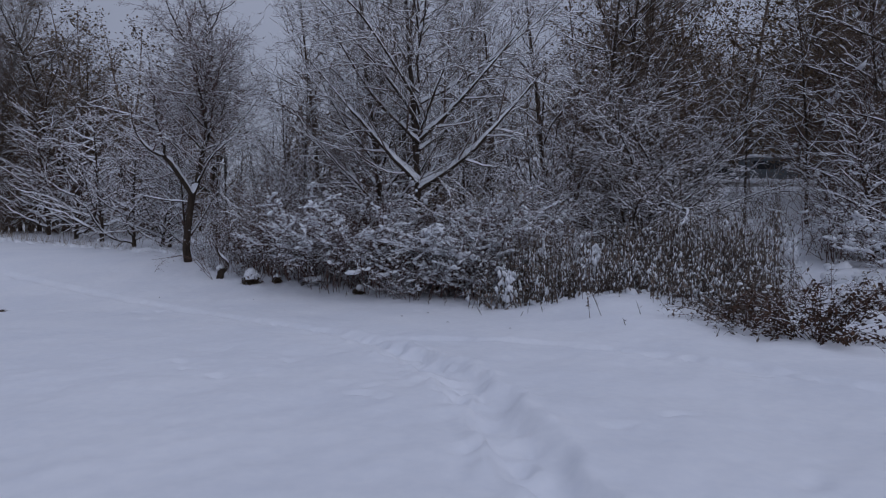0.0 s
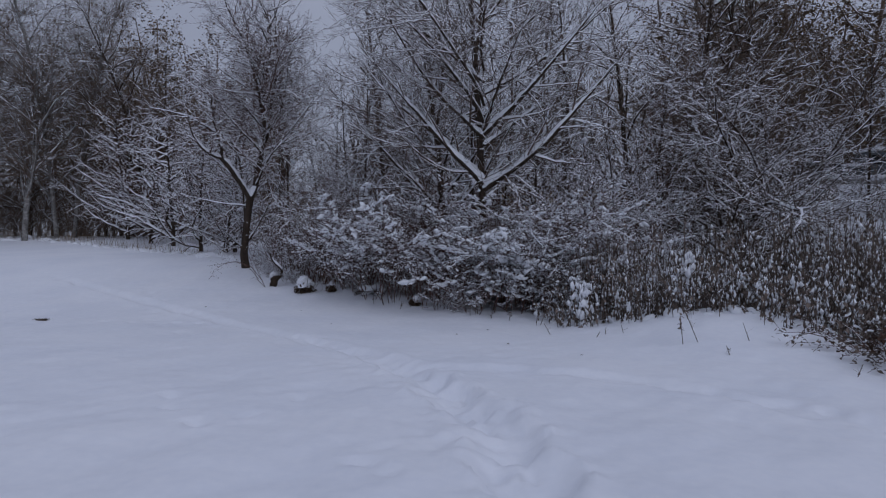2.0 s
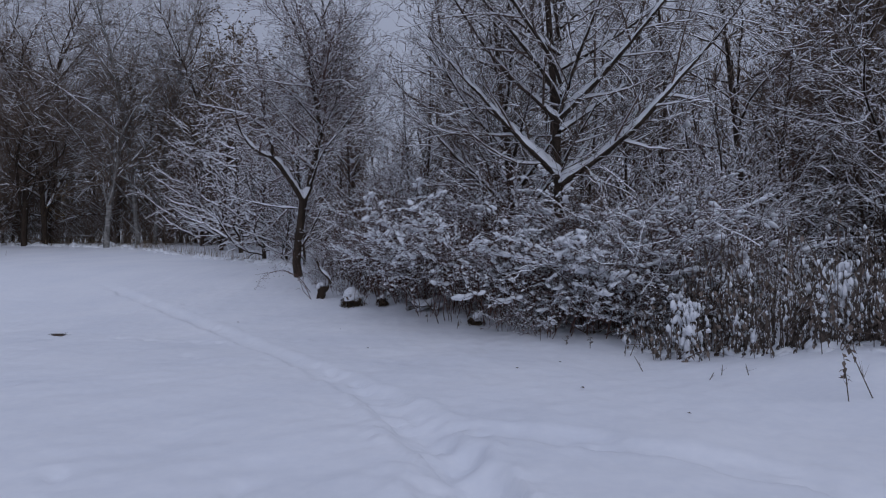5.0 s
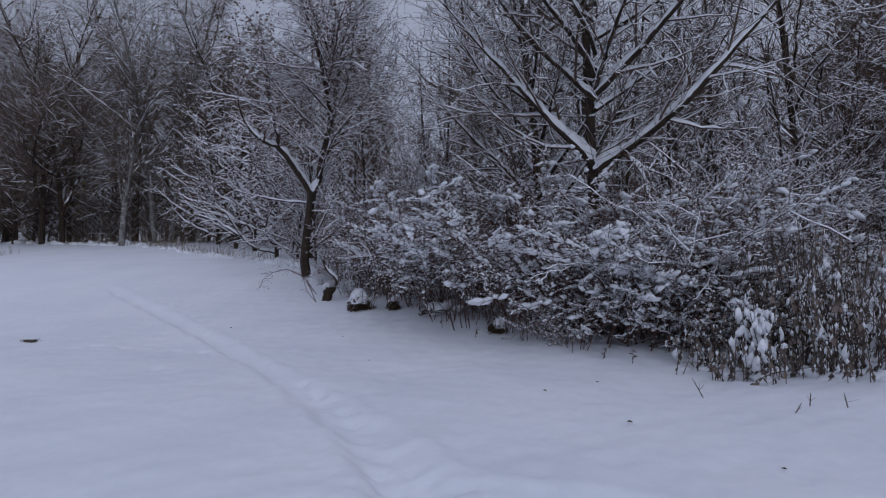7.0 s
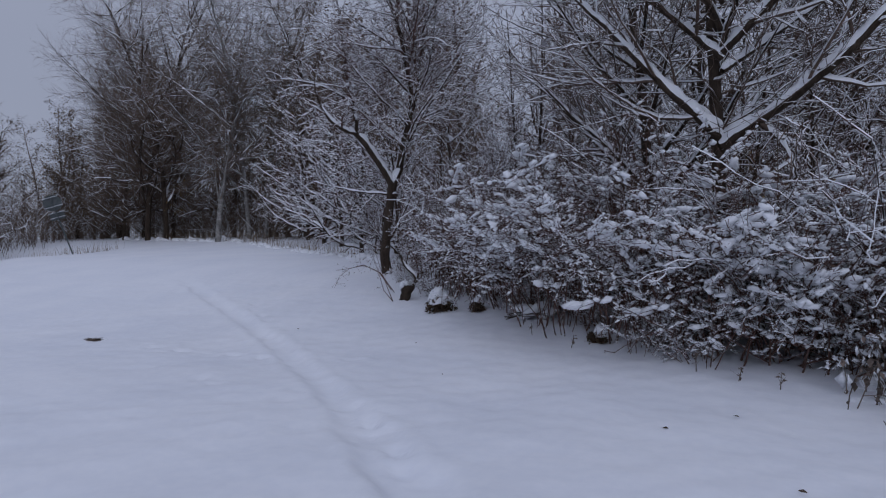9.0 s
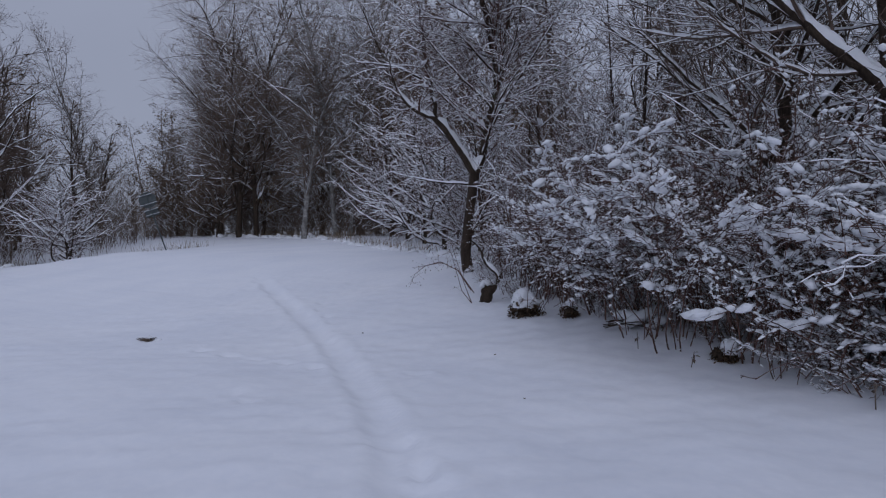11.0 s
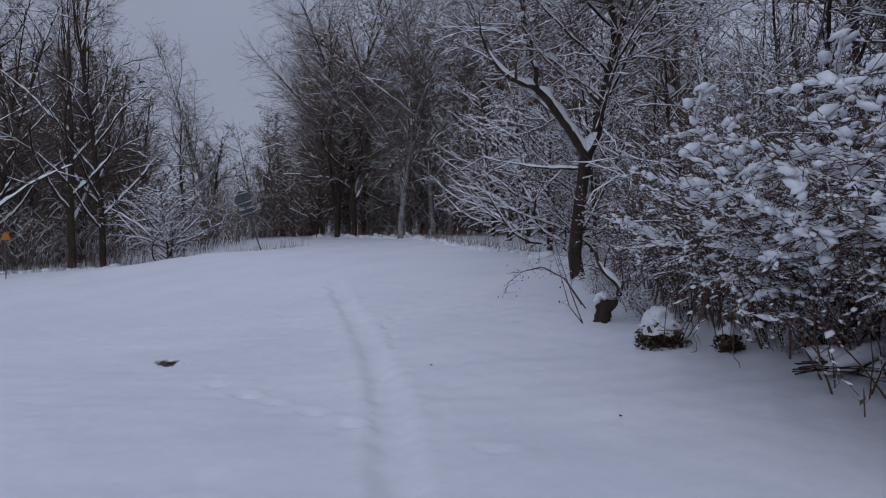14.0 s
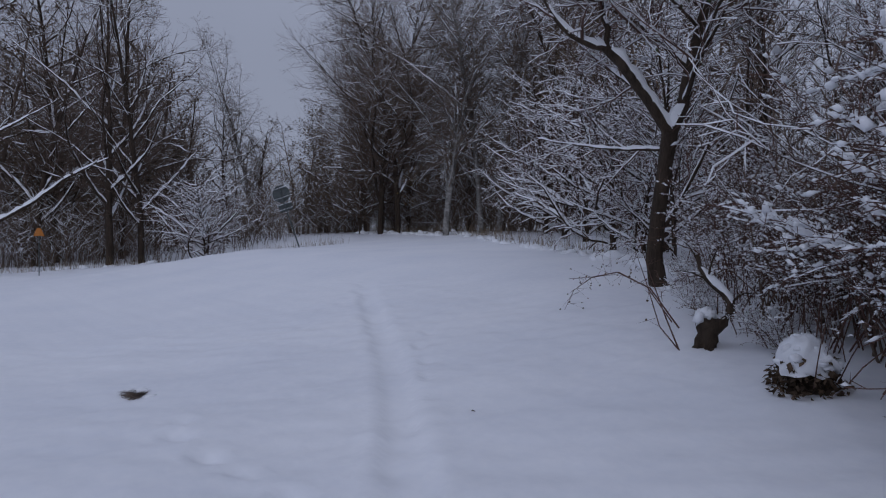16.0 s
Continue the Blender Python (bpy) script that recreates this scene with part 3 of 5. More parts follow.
def slim_tree(name, seed, tall, rad, label, limbs=2.6, spread=0.36, low=0.3, bark=BARK, twig=GREY_TWIG, group="", depth=0.028, branches=3.4, fine=7.0, angle=48, rise=0.15, pads=0.0, bare=0.15, dust=0.4, tip=0.6, lean=0.0, step=0.32, twig_r=0.006, snowed=9, ridges=0, wild=0.0, per=0.0, lay=(), line=0.0035, knee=False):
    """A single-stemmed bare tree, built round its foot."""
    r, rng, out = random.Random(seed), np.random.RandomState(seed), levels(4)
    spec = [(0.5, 0.03, 0.05, limbs, angle, spread, low, 0.86),
            (0.3, 0.07 + wild, 0.06 + wild * 0.8, branches, 45, 0.44, 0.1, 0.85),
            (step * 0.75, 0.11 + wild, rise * 0.3, fine, 42, tip, 0.05, 0.75),
            (0, 0, rise, 0, 0, 0, 0, twig_r)]
    root = thing(name, Matrix(), label, "tree", group)
    grow(r, out, (0, 0, -0.2), Vector((lean, 0, 1)).normalized(), tall, rad, spec)
    plant(root, out, rng, bark, twig, depth, (7, 4, 3), pads=pads, bare=bare, dust=dust, snowed=snowed, ridges=ridges, per=per, lay=lay, line=line, knee=knee)
    return root


# ---- the forked tree at the corner of the thicket ----
def forked_tree():
    r, rng, out = random.Random(21), np.random.RandomState(21), levels(5)
    spec = [(0.3, 0.03, 0.0, 0, 50, 0.4, 0.3, 0.2),
            (0.3, 0.08, 0.06, 4.2, 50, 0.50, 0.10, 0.85),
            (0.2, 0.14, 0.06, 5.6, 48, 0.50, 0.08, 0.8),
            (0.18, 0.16, 0.05, 6.5, 50, 0.6, 0.03, 0.6),
            (0, 0, 0.1, 0, 0, 0, 0, 0.0065)]
    root = thing("forked_tree", at(-9.25, 23.0, 0), "dark forked tree with snow packed in its fork", "tree")
    base, fork = (0.0, 0.0, -0.3), (0.1, 0.02, 2.45)
    out[0].append(([base, (-0.09, -0.08, 0.5), (-0.04, -0.05, 1.2), (0.03, 0, 1.9), fork], [0.16, 0.135, 0.12, 0.115, 0.13]))
    left = [fork, (-0.12, -0.22, 2.95), (-0.42, -0.55, 3.55), (-0.60, -0.72, 3.8)]
    out[0].append((left, [0.10, 0.085, 0.08, 0.075]))
    grow(r, out, left[-1], Vector((-0.55, -0.65, 0.05)).normalized(), 2.0, 0.055, [spec[0], (0.2, 0.07, 0.95, 4.4, 46, 0.6, 0.1, 0.85)] + spec[2:], 1)
    grow(r, out, left[-1], Vector((-0.2, -0.05, 1)).normalized(), 3.6, 0.05, spec, 1)
    grow(r, out, left[1], Vector((-0.7, 0.4, 0.8)).normalized(), 3.0, 0.04, spec, 1)
    main = [fork, (0.22, 0.2, 2.9), (0.27, 0.3, 3.5), (0.42, 0.42, 4.3)]
    out[0].append((main, [0.115, 0.10, 0.09, 0.08]))
    grow(r, out, main[-1], Vector((0.05, 0.05, 1)).normalized(), 6.4, 0.07, spec, 1)
    grow(r, out, main[-1], Vector((0.5, -0.2, 0.9)).normalized(), 4.6, 0.05, spec, 1)
    grow(r, out, main[2], Vector((-0.6, -0.2, 0.85)).normalized(), 4.4, 0.055, spec, 1)
    grow(r, out, main[1], Vector((0.55, -0.5, 0.8)).normalized(), 3.4, 0.04, spec, 1)
    for i in range(30):
        a = i * 2.4 + r.gauss(0, 0.3)
        z = 3.6 + 5.6 * (i + r.random()) / 30
        e = radians(r.uniform(22, 48))
        grow(r, out, (0.42 + 0.03 * (z - 4.3), 0.42 + 0.03 * (z - 4.3), z), (math.cos(a) * math.cos(e), math.sin(a) * math.cos(e), math.sin(e)), (10.6 - z) * 0.42 + 0.9, 0.028, spec, 1)
    grow(r, out, (0, 0, 2.2), Vector((-0.9, -0.35, 0.05)).normalized(), 2.6, 0.03, spec, 1)
    grow(r, out, (0.05, 0, 1.0), Vector((0.6, -0.1, 0.8)).normalized(), 2.6, 0.035, spec, 1)
    plant(root, out, rng, BARK, TWIG, 0.032, (9, 6, 4, 3), bare=0.12, heap=1.8, per=6, pads=0.02, pad_size=0.05, own=[(0, 1), (0, 2)] + [(1, k) for k in range(len(out[1]))], dust=0.35, twig_snow=0.015, knee=True, ridges=2)


forked_tree()


# ---- the wide many-stemmed tree beyond the weeds ----
def many_stemmed(name, seed, tall, stems, label, low=25, group="", twig=GREY_TWIG, branches=3.2, fine=6.5, depth=0.03, pads=0.0, rad=0.06, dust=0.5, tip=0.6, twig_r=0.006, step=0.24, bare=0.15, knee=False, foot=0.10, wild=0.0, per=0.0, ridges=0, lay=(0.16, 5, 0.008, 0.05, 0.5), line=0.0035, clear=0.0):
    r, rng, out = random.Random(seed), np.random.RandomState(seed), levels(4)
    spec = [(0.28, 0.05 + wild * 0.6, 0.03, 2.6, 42, 0.42, foot, 0.85),
            (0.2, 0.10 + wild, 0.02, branches, 48, 0.45, 0.08, 0.85),
            (step * 0.75, 0.15 + wild, 0.03, fine, 48, tip, 0.05, 0.75),
            (0, 0, 0.05, 0, 0, 0, 0, twig_r)]
    root = thing(name, Matrix(), label, "tree", group)
    for i in range(stems):
        a = i * 2.4 + r.gauss(0, 0.3)
        e = radians(max(low + (86 - low) * (i / stems) ** 0.8, clear * math.cos(a)))
        ln = tall * (0.72 + 0.32 * i / stems) * r.uniform(0.85, 1.1)
        grow(r, out, (math.cos(a) * 0.12, math.sin(a) * 0.12, -0.1), (math.cos(a) * math.cos(e), math.sin(a) * math.cos(e), math.sin(e)), ln, rad * r.uniform(0.7, 1.2), spec)
    own = [(0, k) for k in range(len(out[0]))]
    plant(root, out, rng, BARK, twig, depth, (6, 4, 3), pads=pads, pad_size=0.05, thick=1, own=own, own_name="stem", dust=dust, bare=bare, knee=knee, per=per, ridges=ridges, lay=lay, line=line)
    return root


def place(proto, spots, sink=0.05):
    """Puts a prototype at the first spot and copies of it at the others: x, y, turn, scale."""
    for i, (x, y, turn, sc) in enumerate(spots):
        m = at(x, y, turn, sink)
        if i == 0:
            proto.scale = (sc,) * 3
            proto.matrix_basis = m @ Matrix.Diagonal((sc, sc, sc, 1))
        else:
            c = copy_thing(proto, m)
            c.scale = (sc,) * 3


place(many_stemmed("fan_tree", 31, 8.6, 24, "broad many-stemmed tree fanning out, every branch edged with snow", 4, branches=3.8, fine=4.6, dust=0.2, tip=0.75, depth=0.024, bare=0.2, wild=0.10, ridges=1, knee=True, line=0.003, twig_r=0.008, step=0.2, clear=62), [(7.8, 24.5, 0, 1.0)])
place(slim_tree("dark_stem_tree", 41, 12.0, 0.12, "slim dark-stemmed bare tree standing behind the spreading tree", branches=4.2, fine=7, limbs=3.2, low=0.15, tip=0.8, dust=0.25, bare=0.08), [(-1.85, 20.6, 0, 1.0)])

# ---- the hedge along the edge of the meadow ----
def snowy_bush(name, seed, tall, stems, label, big=26, low=32, group="bushes of the thicket", leaf=70, twig=TWIG, laden=1.0, foot=0.22, pad=1.0):
    """A dense bush whose flat sprays carry cushions of snow."""
    r, rng, out = random.Random(seed), np.random.RandomState(seed), levels(4)
    spec = [(0.17, 0.08, -0.02, 5.5, 55, 0.40, foot, 0.8),
            (0.11, 0.16, 0.05, 6.0, 52, 0.6, 0.1, 0.75),
            (0.16, 0.22, 0.05, 5.2, 54, 0.75, 0.05, 0.5),
            (0, 0, 0.05, 0, 0, 0, 0, 0.0042)]
    root = thing(name, Matrix(), label, "bush", group)
    for i in range(stems):
        a = r.uniform(0, 6.283)
        e = radians(r.uniform(low, 86))
        b = r.uniform(0.05, 0.5)
        grow(r, out, (math.cos(a) * b, math.sin(a) * b, -0.1), (math.cos(a) * math.cos(e), math.sin(a) * math.cos(e), math.sin(e)), tall * r.uniform(0.65, 1.1), r.uniform(0.008, 0.015), spec, 0, 0.45)
    for o in out[0]:
        part("stem", [tubes([o], 5)], TWIG, root)
    fine, halves = crooked(out[3], rng)
    part("crown", [tubes(out[1], 3), tubes(out[2], 3), fine], twig, root)["kind"] = "stuff"
    pts = np.asarray(out[3])[:, :3]
    snow = [clumps(out[0], rng, 7 * laden, 0.018, 0), clumps(out[1], rng, 15 * laden, 0.02, 0, 0.35, 0.4, 0.26), clumps(out[2], rng, 8 * laden, 0.016, 0, 0.35, 0.5, 0.26)]
    snow.append(snow_spikes(halves, rng, 0.2 * laden, 0.009, 0.002))
    sprays = [o for o in out[1] if o[0][-1][2] > 0.35]
    some = [sprays[k] for k in rng.permutation(len(sprays))[:big * 3]]
    snow.append(clumps(some, rng, 12, 0.033 * pad, 0, 0.7, 0.4, 0.24))
    snow.append(clumps(some[:big], rng, 14 * pad, 0.048 * pad, 1, 0.9, 0.4, 0.26))
    part("snow", snow, SNOW, root, "cushions of fresh snow on the sprays")["kind"] = "stuff"
    if leaf:
        part("leaves", [leaves(pts[rng.randint(0, len(pts), leaf)], np.full(leaf, 0.05), rng)], DRY, root, "withered brown leaves", False)["kind"] = "stuff"
    return root


HEDGE = [(2.9, 20.2), (1.4, 18.6), (0.2, 17.7), (-1.3, 18.2), (-2.7, 19.3), (-4.2, 20.0), (-5.7, 20.6), (-6.3, 21.6), (-6.8, 23.0)]
protos = [snowy_bush("snowy_bush", 50 + i, tall, stems, label, big=big, laden=0.85 if i == 2 else 1.3, pad=0.45 if i == 2 else 0.65 if i == 3 else 0.95, low=62 if i in (2, 4) else 32, foot=0.36 if i in (2, 4) else 0.2) for i, (tall, stems, label, big) in enumerate((
    (2.5, 15, "dense bush bowed under cushions of fresh snow", 36),
    (2.2, 17, "low spreading bush with snow clumps on every spray", 38),
    (2.9, 13, "tall thin-stemmed bush dusted with snow", 12),
    (1.7, 15, "small bush heaped with soft snow", 26),
    (3.7, 13, "tall open bush with snow cushions at every height", 40)))]
rh = random.Random(5)
spots = [[], [], [], [], []]
for n_, ((ax, ay), (bx, by)) in enumerate(zip(HEDGE[1:], HEDGE[2:])):
    for t in (0.05, 0.55):
        x, y = ax + t * (bx - ax), ay + t * (by - ay)
        spots[2 if x < -5.4 else rh.choice((2, 2, 4)) if x < -2.0 else rh.choice((0, 1, 1, 3))].append((x + rh.gauss(0, 0.15), y + rh.gauss(0, 0.15), rh.uniform(0, 360), rh.uniform(0.85, 1.1) * (1.2 if n_ in (1, 2) else 0.72 if x < -5.4 else 1)))
for x, y in ((1.6, 17.9), (2.6, 19.4), (11.2, 14.5), (12.6, 17.5), (9.6, 20.0), (12.8, 20.2), (11.6, 18.6), (14.4, 21.6)):
    spots[rh.choice((0, 1, 2))].append((x, y, rh.uniform(0, 360), rh.uniform(0.8, 1.05)))
spots[3] += [(-3.2, 19.7, 55, 0.6), (-2.5, 19.2, 150, 0.6), (-4.3, 20.3, 230, 0.6), (-1.7, 18.9, 345, 0.65), (-5.2, 20.7, 25, 0.55), (-8.4, 22.4, 20, 0.4), (-7.6, 21.5, 140, 0.4), (-8.9, 23.4, 250, 0.5), (-6.5, 20.7, 200, 0.45), (-4.7, 19.9, 310, 0.4), (-1.7, 17.9, 10, 0.6), (-0.9, 17.4, 95, 0.7), (9.6, 17.8, 33, 0.5), (8.0, 17.2, 130, 0.5)]
spots[0] += [(-0.2, 18.5, 99, 1.25), (0.9, 18.6, 205, 1.25)]
spots[2] += [(-4.6, 20.1, 310, 1.05), (-7.5, 21.7, 33, 0.7), (-6.9, 21.1, 140, 0.62), (-8.2, 23.4, 250, 0.8), (-7.1, 22.6, 310, 0.85), (-6.2, 20.7, 80, 0.65)]
spots[4] += [(-3.1, 18.7, 40, 0.9), (-2.2, 18.5, 200, 0.9), (-1.2, 18.6, 120, 0.8), (0.6, 18.2, 260, 0.85), (1.9, 18.7, 75, 0.85), (-3.8, 19.0, 280, 0.8), (-2.0, 19.6, 333, 1.0)]
for pr, sp in zip(protos, spots):
    place(pr, sp)
tall_shrubs = [many_stemmed("tall_shrub", 55 + i, 4.4, 13, "tall thin-stemmed shrub of the thicket, its twigs white with snow", 42, "tall shrubs of the thicket", TWIG, 4.2, 6.0, 0.022, 0.02, 0.013, 0.15, 0.55, bare=0.45, foot=0.15, wild=0.09, per=30, line=0.002) for i in range(2)]
spots = [[], []]
for i, ((ax, ay), (bx, by)) in enumerate(zip(HEDGE, HEDGE[1:])):
    for t in (0.2, 0.75):
        x, y = ax + t * (bx - ax) + 0.9 + rh.gauss(0, 0.25), ay + t * (by - ay) + 1.3 + rh.gauss(0, 0.3)
        if -1.9 < x < 0.3 and y < 20.6:
            continue
        spots[rh.randint(0, 1)].append((x, y, rh.uniform(0, 360), rh.uniform(0.85, 1.2)))
for pr, sp in zip(tall_shrubs, spots):
    place(pr, sp)


# ---- the young trees that crowd behind the hedge ----
thin = [slim_tree("young_tree", 60 + i, tall, 0.05, "crowded young bare tree lightly covered with snow", limbs=limbs, spread=0.36, low=0.08, group="young trees of the thicket", twig=TWIG, branches=4.4, fine=9, pads=0.02, dust=0.15, depth=0.022, bare=0.4, step=0.4, tip=0.6, wild=0.07, line=0.003, twig_r=0.007, per=16)
        for i, (tall, limbs) in enumerate(((6.5, 4.0), (7.5, 3.6), (5.2, 4.8)))]
spots = [[], [], []]
for i in range(27):
    t = (i + rh.random()) / 27
    x = 5.5 - 16.0 * t
    y = 20.4 + 3.0 * t + rh.uniform(0.2, 4.5) + (1.2 if t > 0.8 else 0)
    if abs(x + 9.25) < 1.0 and y < 24.5:
        y = 26.0
    spots[i % 3].append((x, y, rh.uniform(0, 360), rh.uniform(0.75, 1.2)))
for i, (x, y) in enumerate(((14.2, 20.6), (15.6, 22.6), (15.0, 20.5), (16.5, 23.5), (15.4, 26.8), (18.5, 28.5), (17.5, 19.0), (14.0, 17.8), (20.0, 25.0))):
    spots[i % 3].append((x, y, rh.uniform(0, 360), rh.uniform(1.15, 1.5)))
for pr, sp in zip(thin, spots):
    place(pr, sp)

place(slim_tree("sapling", 68, 7.0, 0.06, "slim lone sapling with a straight dark stem", limbs=1.8, spread=0.3, low=0.4, branches=3.0, fine=5, dust=0.1, bare=0.3, wild=0.04), [(12.4, 26.0, 0, 1.0)])

# ---- wide low trees between the forked tree and the birches ----
wide = [slim_tree("low_spreading_tree", 70 + i, 5.6, 0.10, "low spreading tree with fine twigs white with snow", limbs=6.5, spread=0.62, low=0.05, group="low spreading trees", twig=TWIG, branches=4.2, fine=5.0, angle=66, rise=0.1, bare=0.06, dust=0.35, tip=0.55, step=0.25, twig_r=0.008, depth=0.03, wild=0.10, line=0.004, knee=True, per=8) for i in range(2)]
place(wide[0], [(-14.2, 29.0, 0, 1.0), (-19.5, 33.5, 130, 1.2), (-22.5, 36.0, 250, 1.3), (-11.8, 26.6, 80, 0.62)])
place(wide[1], [(-17.2, 31.8, 40, 1.15), (-12.4, 28.6, 200, 1.0), (12.6, 18.5, 77, 0.8), (-15.8, 34.5, 300, 1.3)])


# ---- tall woods ----
def birch(seed, tall, rad, label, bare=0.3):
    return slim_tree("birch_tree", seed, tall, rad, label, limbs=2.2, spread=0.36, low=0.12, bark=BIRCH, twig=WOOD_TWIG, group="birches at the edge of the wood", branches=3.4, fine=6.5, angle=38, rise=-0.25, bare=bare, dust=0.1, tip=0.8, step=0.6, twig_r=0.008, snowed=2)


b1 = birch(80, 17, 0.17, "tall birch with pale blotched bark and fine hanging twigs")
b2 = birch(81, 19, 0.15, "tall slender birch with ascending limbs")
place(b1, [(-28.4, 35.1, 0, 1.0), (-57.0, 37.5, 100, 1.15)])
place(b2, [(-28.4, 37.7, 30, 1.0), (-27.6, 38.2, 190, 0.92)])
place(slim_tree("ash_tree", 82, 20, 0.19, "tall bare tree with upswept limbs at the wood's edge", limbs=2.1, spread=0.46, low=0.10, group="trees at the edge of the wood", twig=WOOD_TWIG, branches=3.4, fine=5.0, angle=50, bare=0.3, dust=0.2, tip=0.7, step=0.5, twig_r=0.007, snowed=2, wild=0.02),
      [(-36.0, 36.4, 0, 1.0), (-35.0, 37.0, 140, 0.95), (-24.0, 40.0, 140, 0.85)])
place(slim_tree("open_tree", 83, 14, 0.16, "dark bare tree with snow on its few thick limbs", limbs=1.5, spread=0.48, low=0.10, group="trees across the meadow", branches=2.6, fine=5, angle=42, depth=0.034, bare=0.3, dust=0.06, tip=0.6, step=0.4, twig_r=0.009, ridges=2, snowed=2, wild=0.03),
      [(-38.6, 21.8, 0, 1.25), (-39.5, 23.5, 150, 1.1), (-45.0, 19.5, 300, 1.3)])


def leaning_tree():
    r, rng, out = random.Random(88), np.random.RandomState(88), levels(4)
    spec = [(0.5, 0.03, 0.03, 1.2, 45, 0.4, 0.3, 0.85), (0.4, 0.09, 0.05, 2.2, 48, 0.4, 0.15, 0.85), (0.4, 0.15, -0.05, 5.0, 45, 0.6, 0.05, 0.7), (0, 0, -0.2, 0, 0, 0, 0, 0.008)]
    root = thing("open_tree", at(-37.2, 15.2), "dark bare tree with one long snowy limb leaning out low", "tree", "trees across the meadow")
    grow(r, out, (0, 0, -0.2), Vector((-0.05, 0.02, 1)).normalized(), 12.5, 0.2, spec)
    limb = [(0, 0, 0.5), (0.2, 0.9, 1.5), (0.5, 1.9, 2.45), (0.9, 3.1, 3.3), (1.25, 4.2, 4.35), (1.3, 5.2, 5.0), (1.1, 6.1, 5.5)]
    out[1].append((limb, [0.10, 0.09, 0.085, 0.075, 0.06, 0.045, 0.025]))
    for p, d, ln in ((limb[3], (0.1, -0.3, 0.9), 1.6), (limb[4], (0.1, 0.2, 1.0), 1.5), (limb[4], (0.2, -0.7, 0.25), 1.0), (limb[5], (-0.1, 0.9, -0.3), 1.3)):
        grow(r, out, p, Vector(d).normalized(), ln, 0.03, spec, 2)
    plant(root, out, rng, BARK, GREY_TWIG, 0.034, (8, 6, 3), bare=0.3, own=[(1, k) for k in range(len(out[1]))], dust=0.1, ridges=2)


leaning_tree()
place(slim_tree("round_bush", 84, 3.6, 0.09, "round bush with a snow-laden crown on short stems", limbs=14, spread=0.85, low=0.04, twig=TWIG, branches=4.0, fine=5.0, angle=68, rise=0.1, bare=0.2, dust=0.35, tip=0.55, step=0.25, twig_r=0.009, depth=0.04, wild=0.10, line=0.006, knee=True, per=14), [(-35.4, 25.4, 0, 1.15)])

wood = [slim_tree("wood_tree", 90 + i, tall, 0.13, "bare tree of the wood, faintly dusted with snow", limbs=3.2, spread=0.36, low=0.05, group="trees of the wood", branches=3.4, fine=3.4, bare=0.4, dust=0.08, twig=tw, tip=0.8, step=0.6, twig_r=0.0115, snowed=2, wild=0.06, depth=0.017) for i, (tall, tw) in enumerate(((13, WOOD_TWIG), (15, WOOD_TWIG), (11, GREY_TWIG)))]
spots = [[], [], []]
k = 0
for x, y in ((-5.5, 29), (-1.5, 27.5), (2.0, 29), (4.6, 27.2), (8.2, 30.8), (19.0, 21.5), (17.5, 25.5), (1.5, 33.5), (-8.5, 33.5), (-13.0, 36.0), (20.0, 31.0), (-45.5, 30.5), (-43.0, 41.5), (-47.5, 46.0),
             (-33.5, 41.5), (-52.0, 26.0), (-47.5, 21.0), (24.0, 24.0), (14.2, 20.0), (11.0, 33.2), (-38.5, 40.5), (-54.0, 17.0), (-49.0, 13.0), (-58.0, 30.0), (-60.0, 22.0), (9.5, 31.0), (-56.0, 20.5), (-53.0, 22.5), (-56.5, 25.0), (-52.5, 29.5), (-57.0, 14.5), (-50.0, 24.0)):
    spots[k % 3].append((x, y, rh.uniform(0, 360), rh.uniform(0.85, 1.15)))
    k += 1
spots[1] += [(-41.0, 38.6, 50, 0.9), (-39.5, 37.2, 170, 0.85), (-49.0, 17.0, 10, 1.55), (-47.5, 24.5, 90, 1.45), (-51.0, 21.0, 200, 1.6)]
for pr, sp in zip(wood, spots):
    place(pr, sp)


def leafy_tree(seed, tall, wide_by, label, group="dark trees of the wood"):
    """A dark tree that still holds its leaves."""
    r, rng, out = random.Random(seed), np.random.RandomState(seed), levels(3)
    spec = [(0.6, 0.03, 0.05, 3.0, 62, wide_by, 0.1, 0.85), (0.4, 0.08, 0.06, 3.2, 45, 0.45, 0.15, 0.8), (0, 0, 0.0, 0, 0, 0, 0, 0.012)]
    root = thing("leafy_tree", Matrix(), label, "tree", group)
    grow(r, out, (0, 0, -0.2), (0, 0, 1), tall, 0.14, spec)
    part("trunk", [tubes(out[0], 7), tubes(out[1], 4), spikes(out[2])], WOOD_TWIG, root)
    tw = np.asarray(out[2])
    pts = np.concatenate([np.asarray(p) for p, _ in out[1]] + [tw[:, :3] + (tw[:, 3:6] - tw[:, :3]) * q for q in (0.4, 0.7, 1.0)])
    n = 1900
    pick = pts[rng.randint(0, len(pts), n)] + rng.normal(0, 0.16, (n, 3))
    part("crown", [leaves(pick, np.full(n, 0.2), rng)], OLIVE, root, "dark olive-brown leaves", False)
    top = pts[rng.rand(len(pts)) < 0.06]
    part("snow", [snow_strips(out[1], rng, 0.02, bare=0.6), lumps(top, rng.uniform(0.04, 0.1, len(top)), rng, 0)], SNOW, root)
    return root


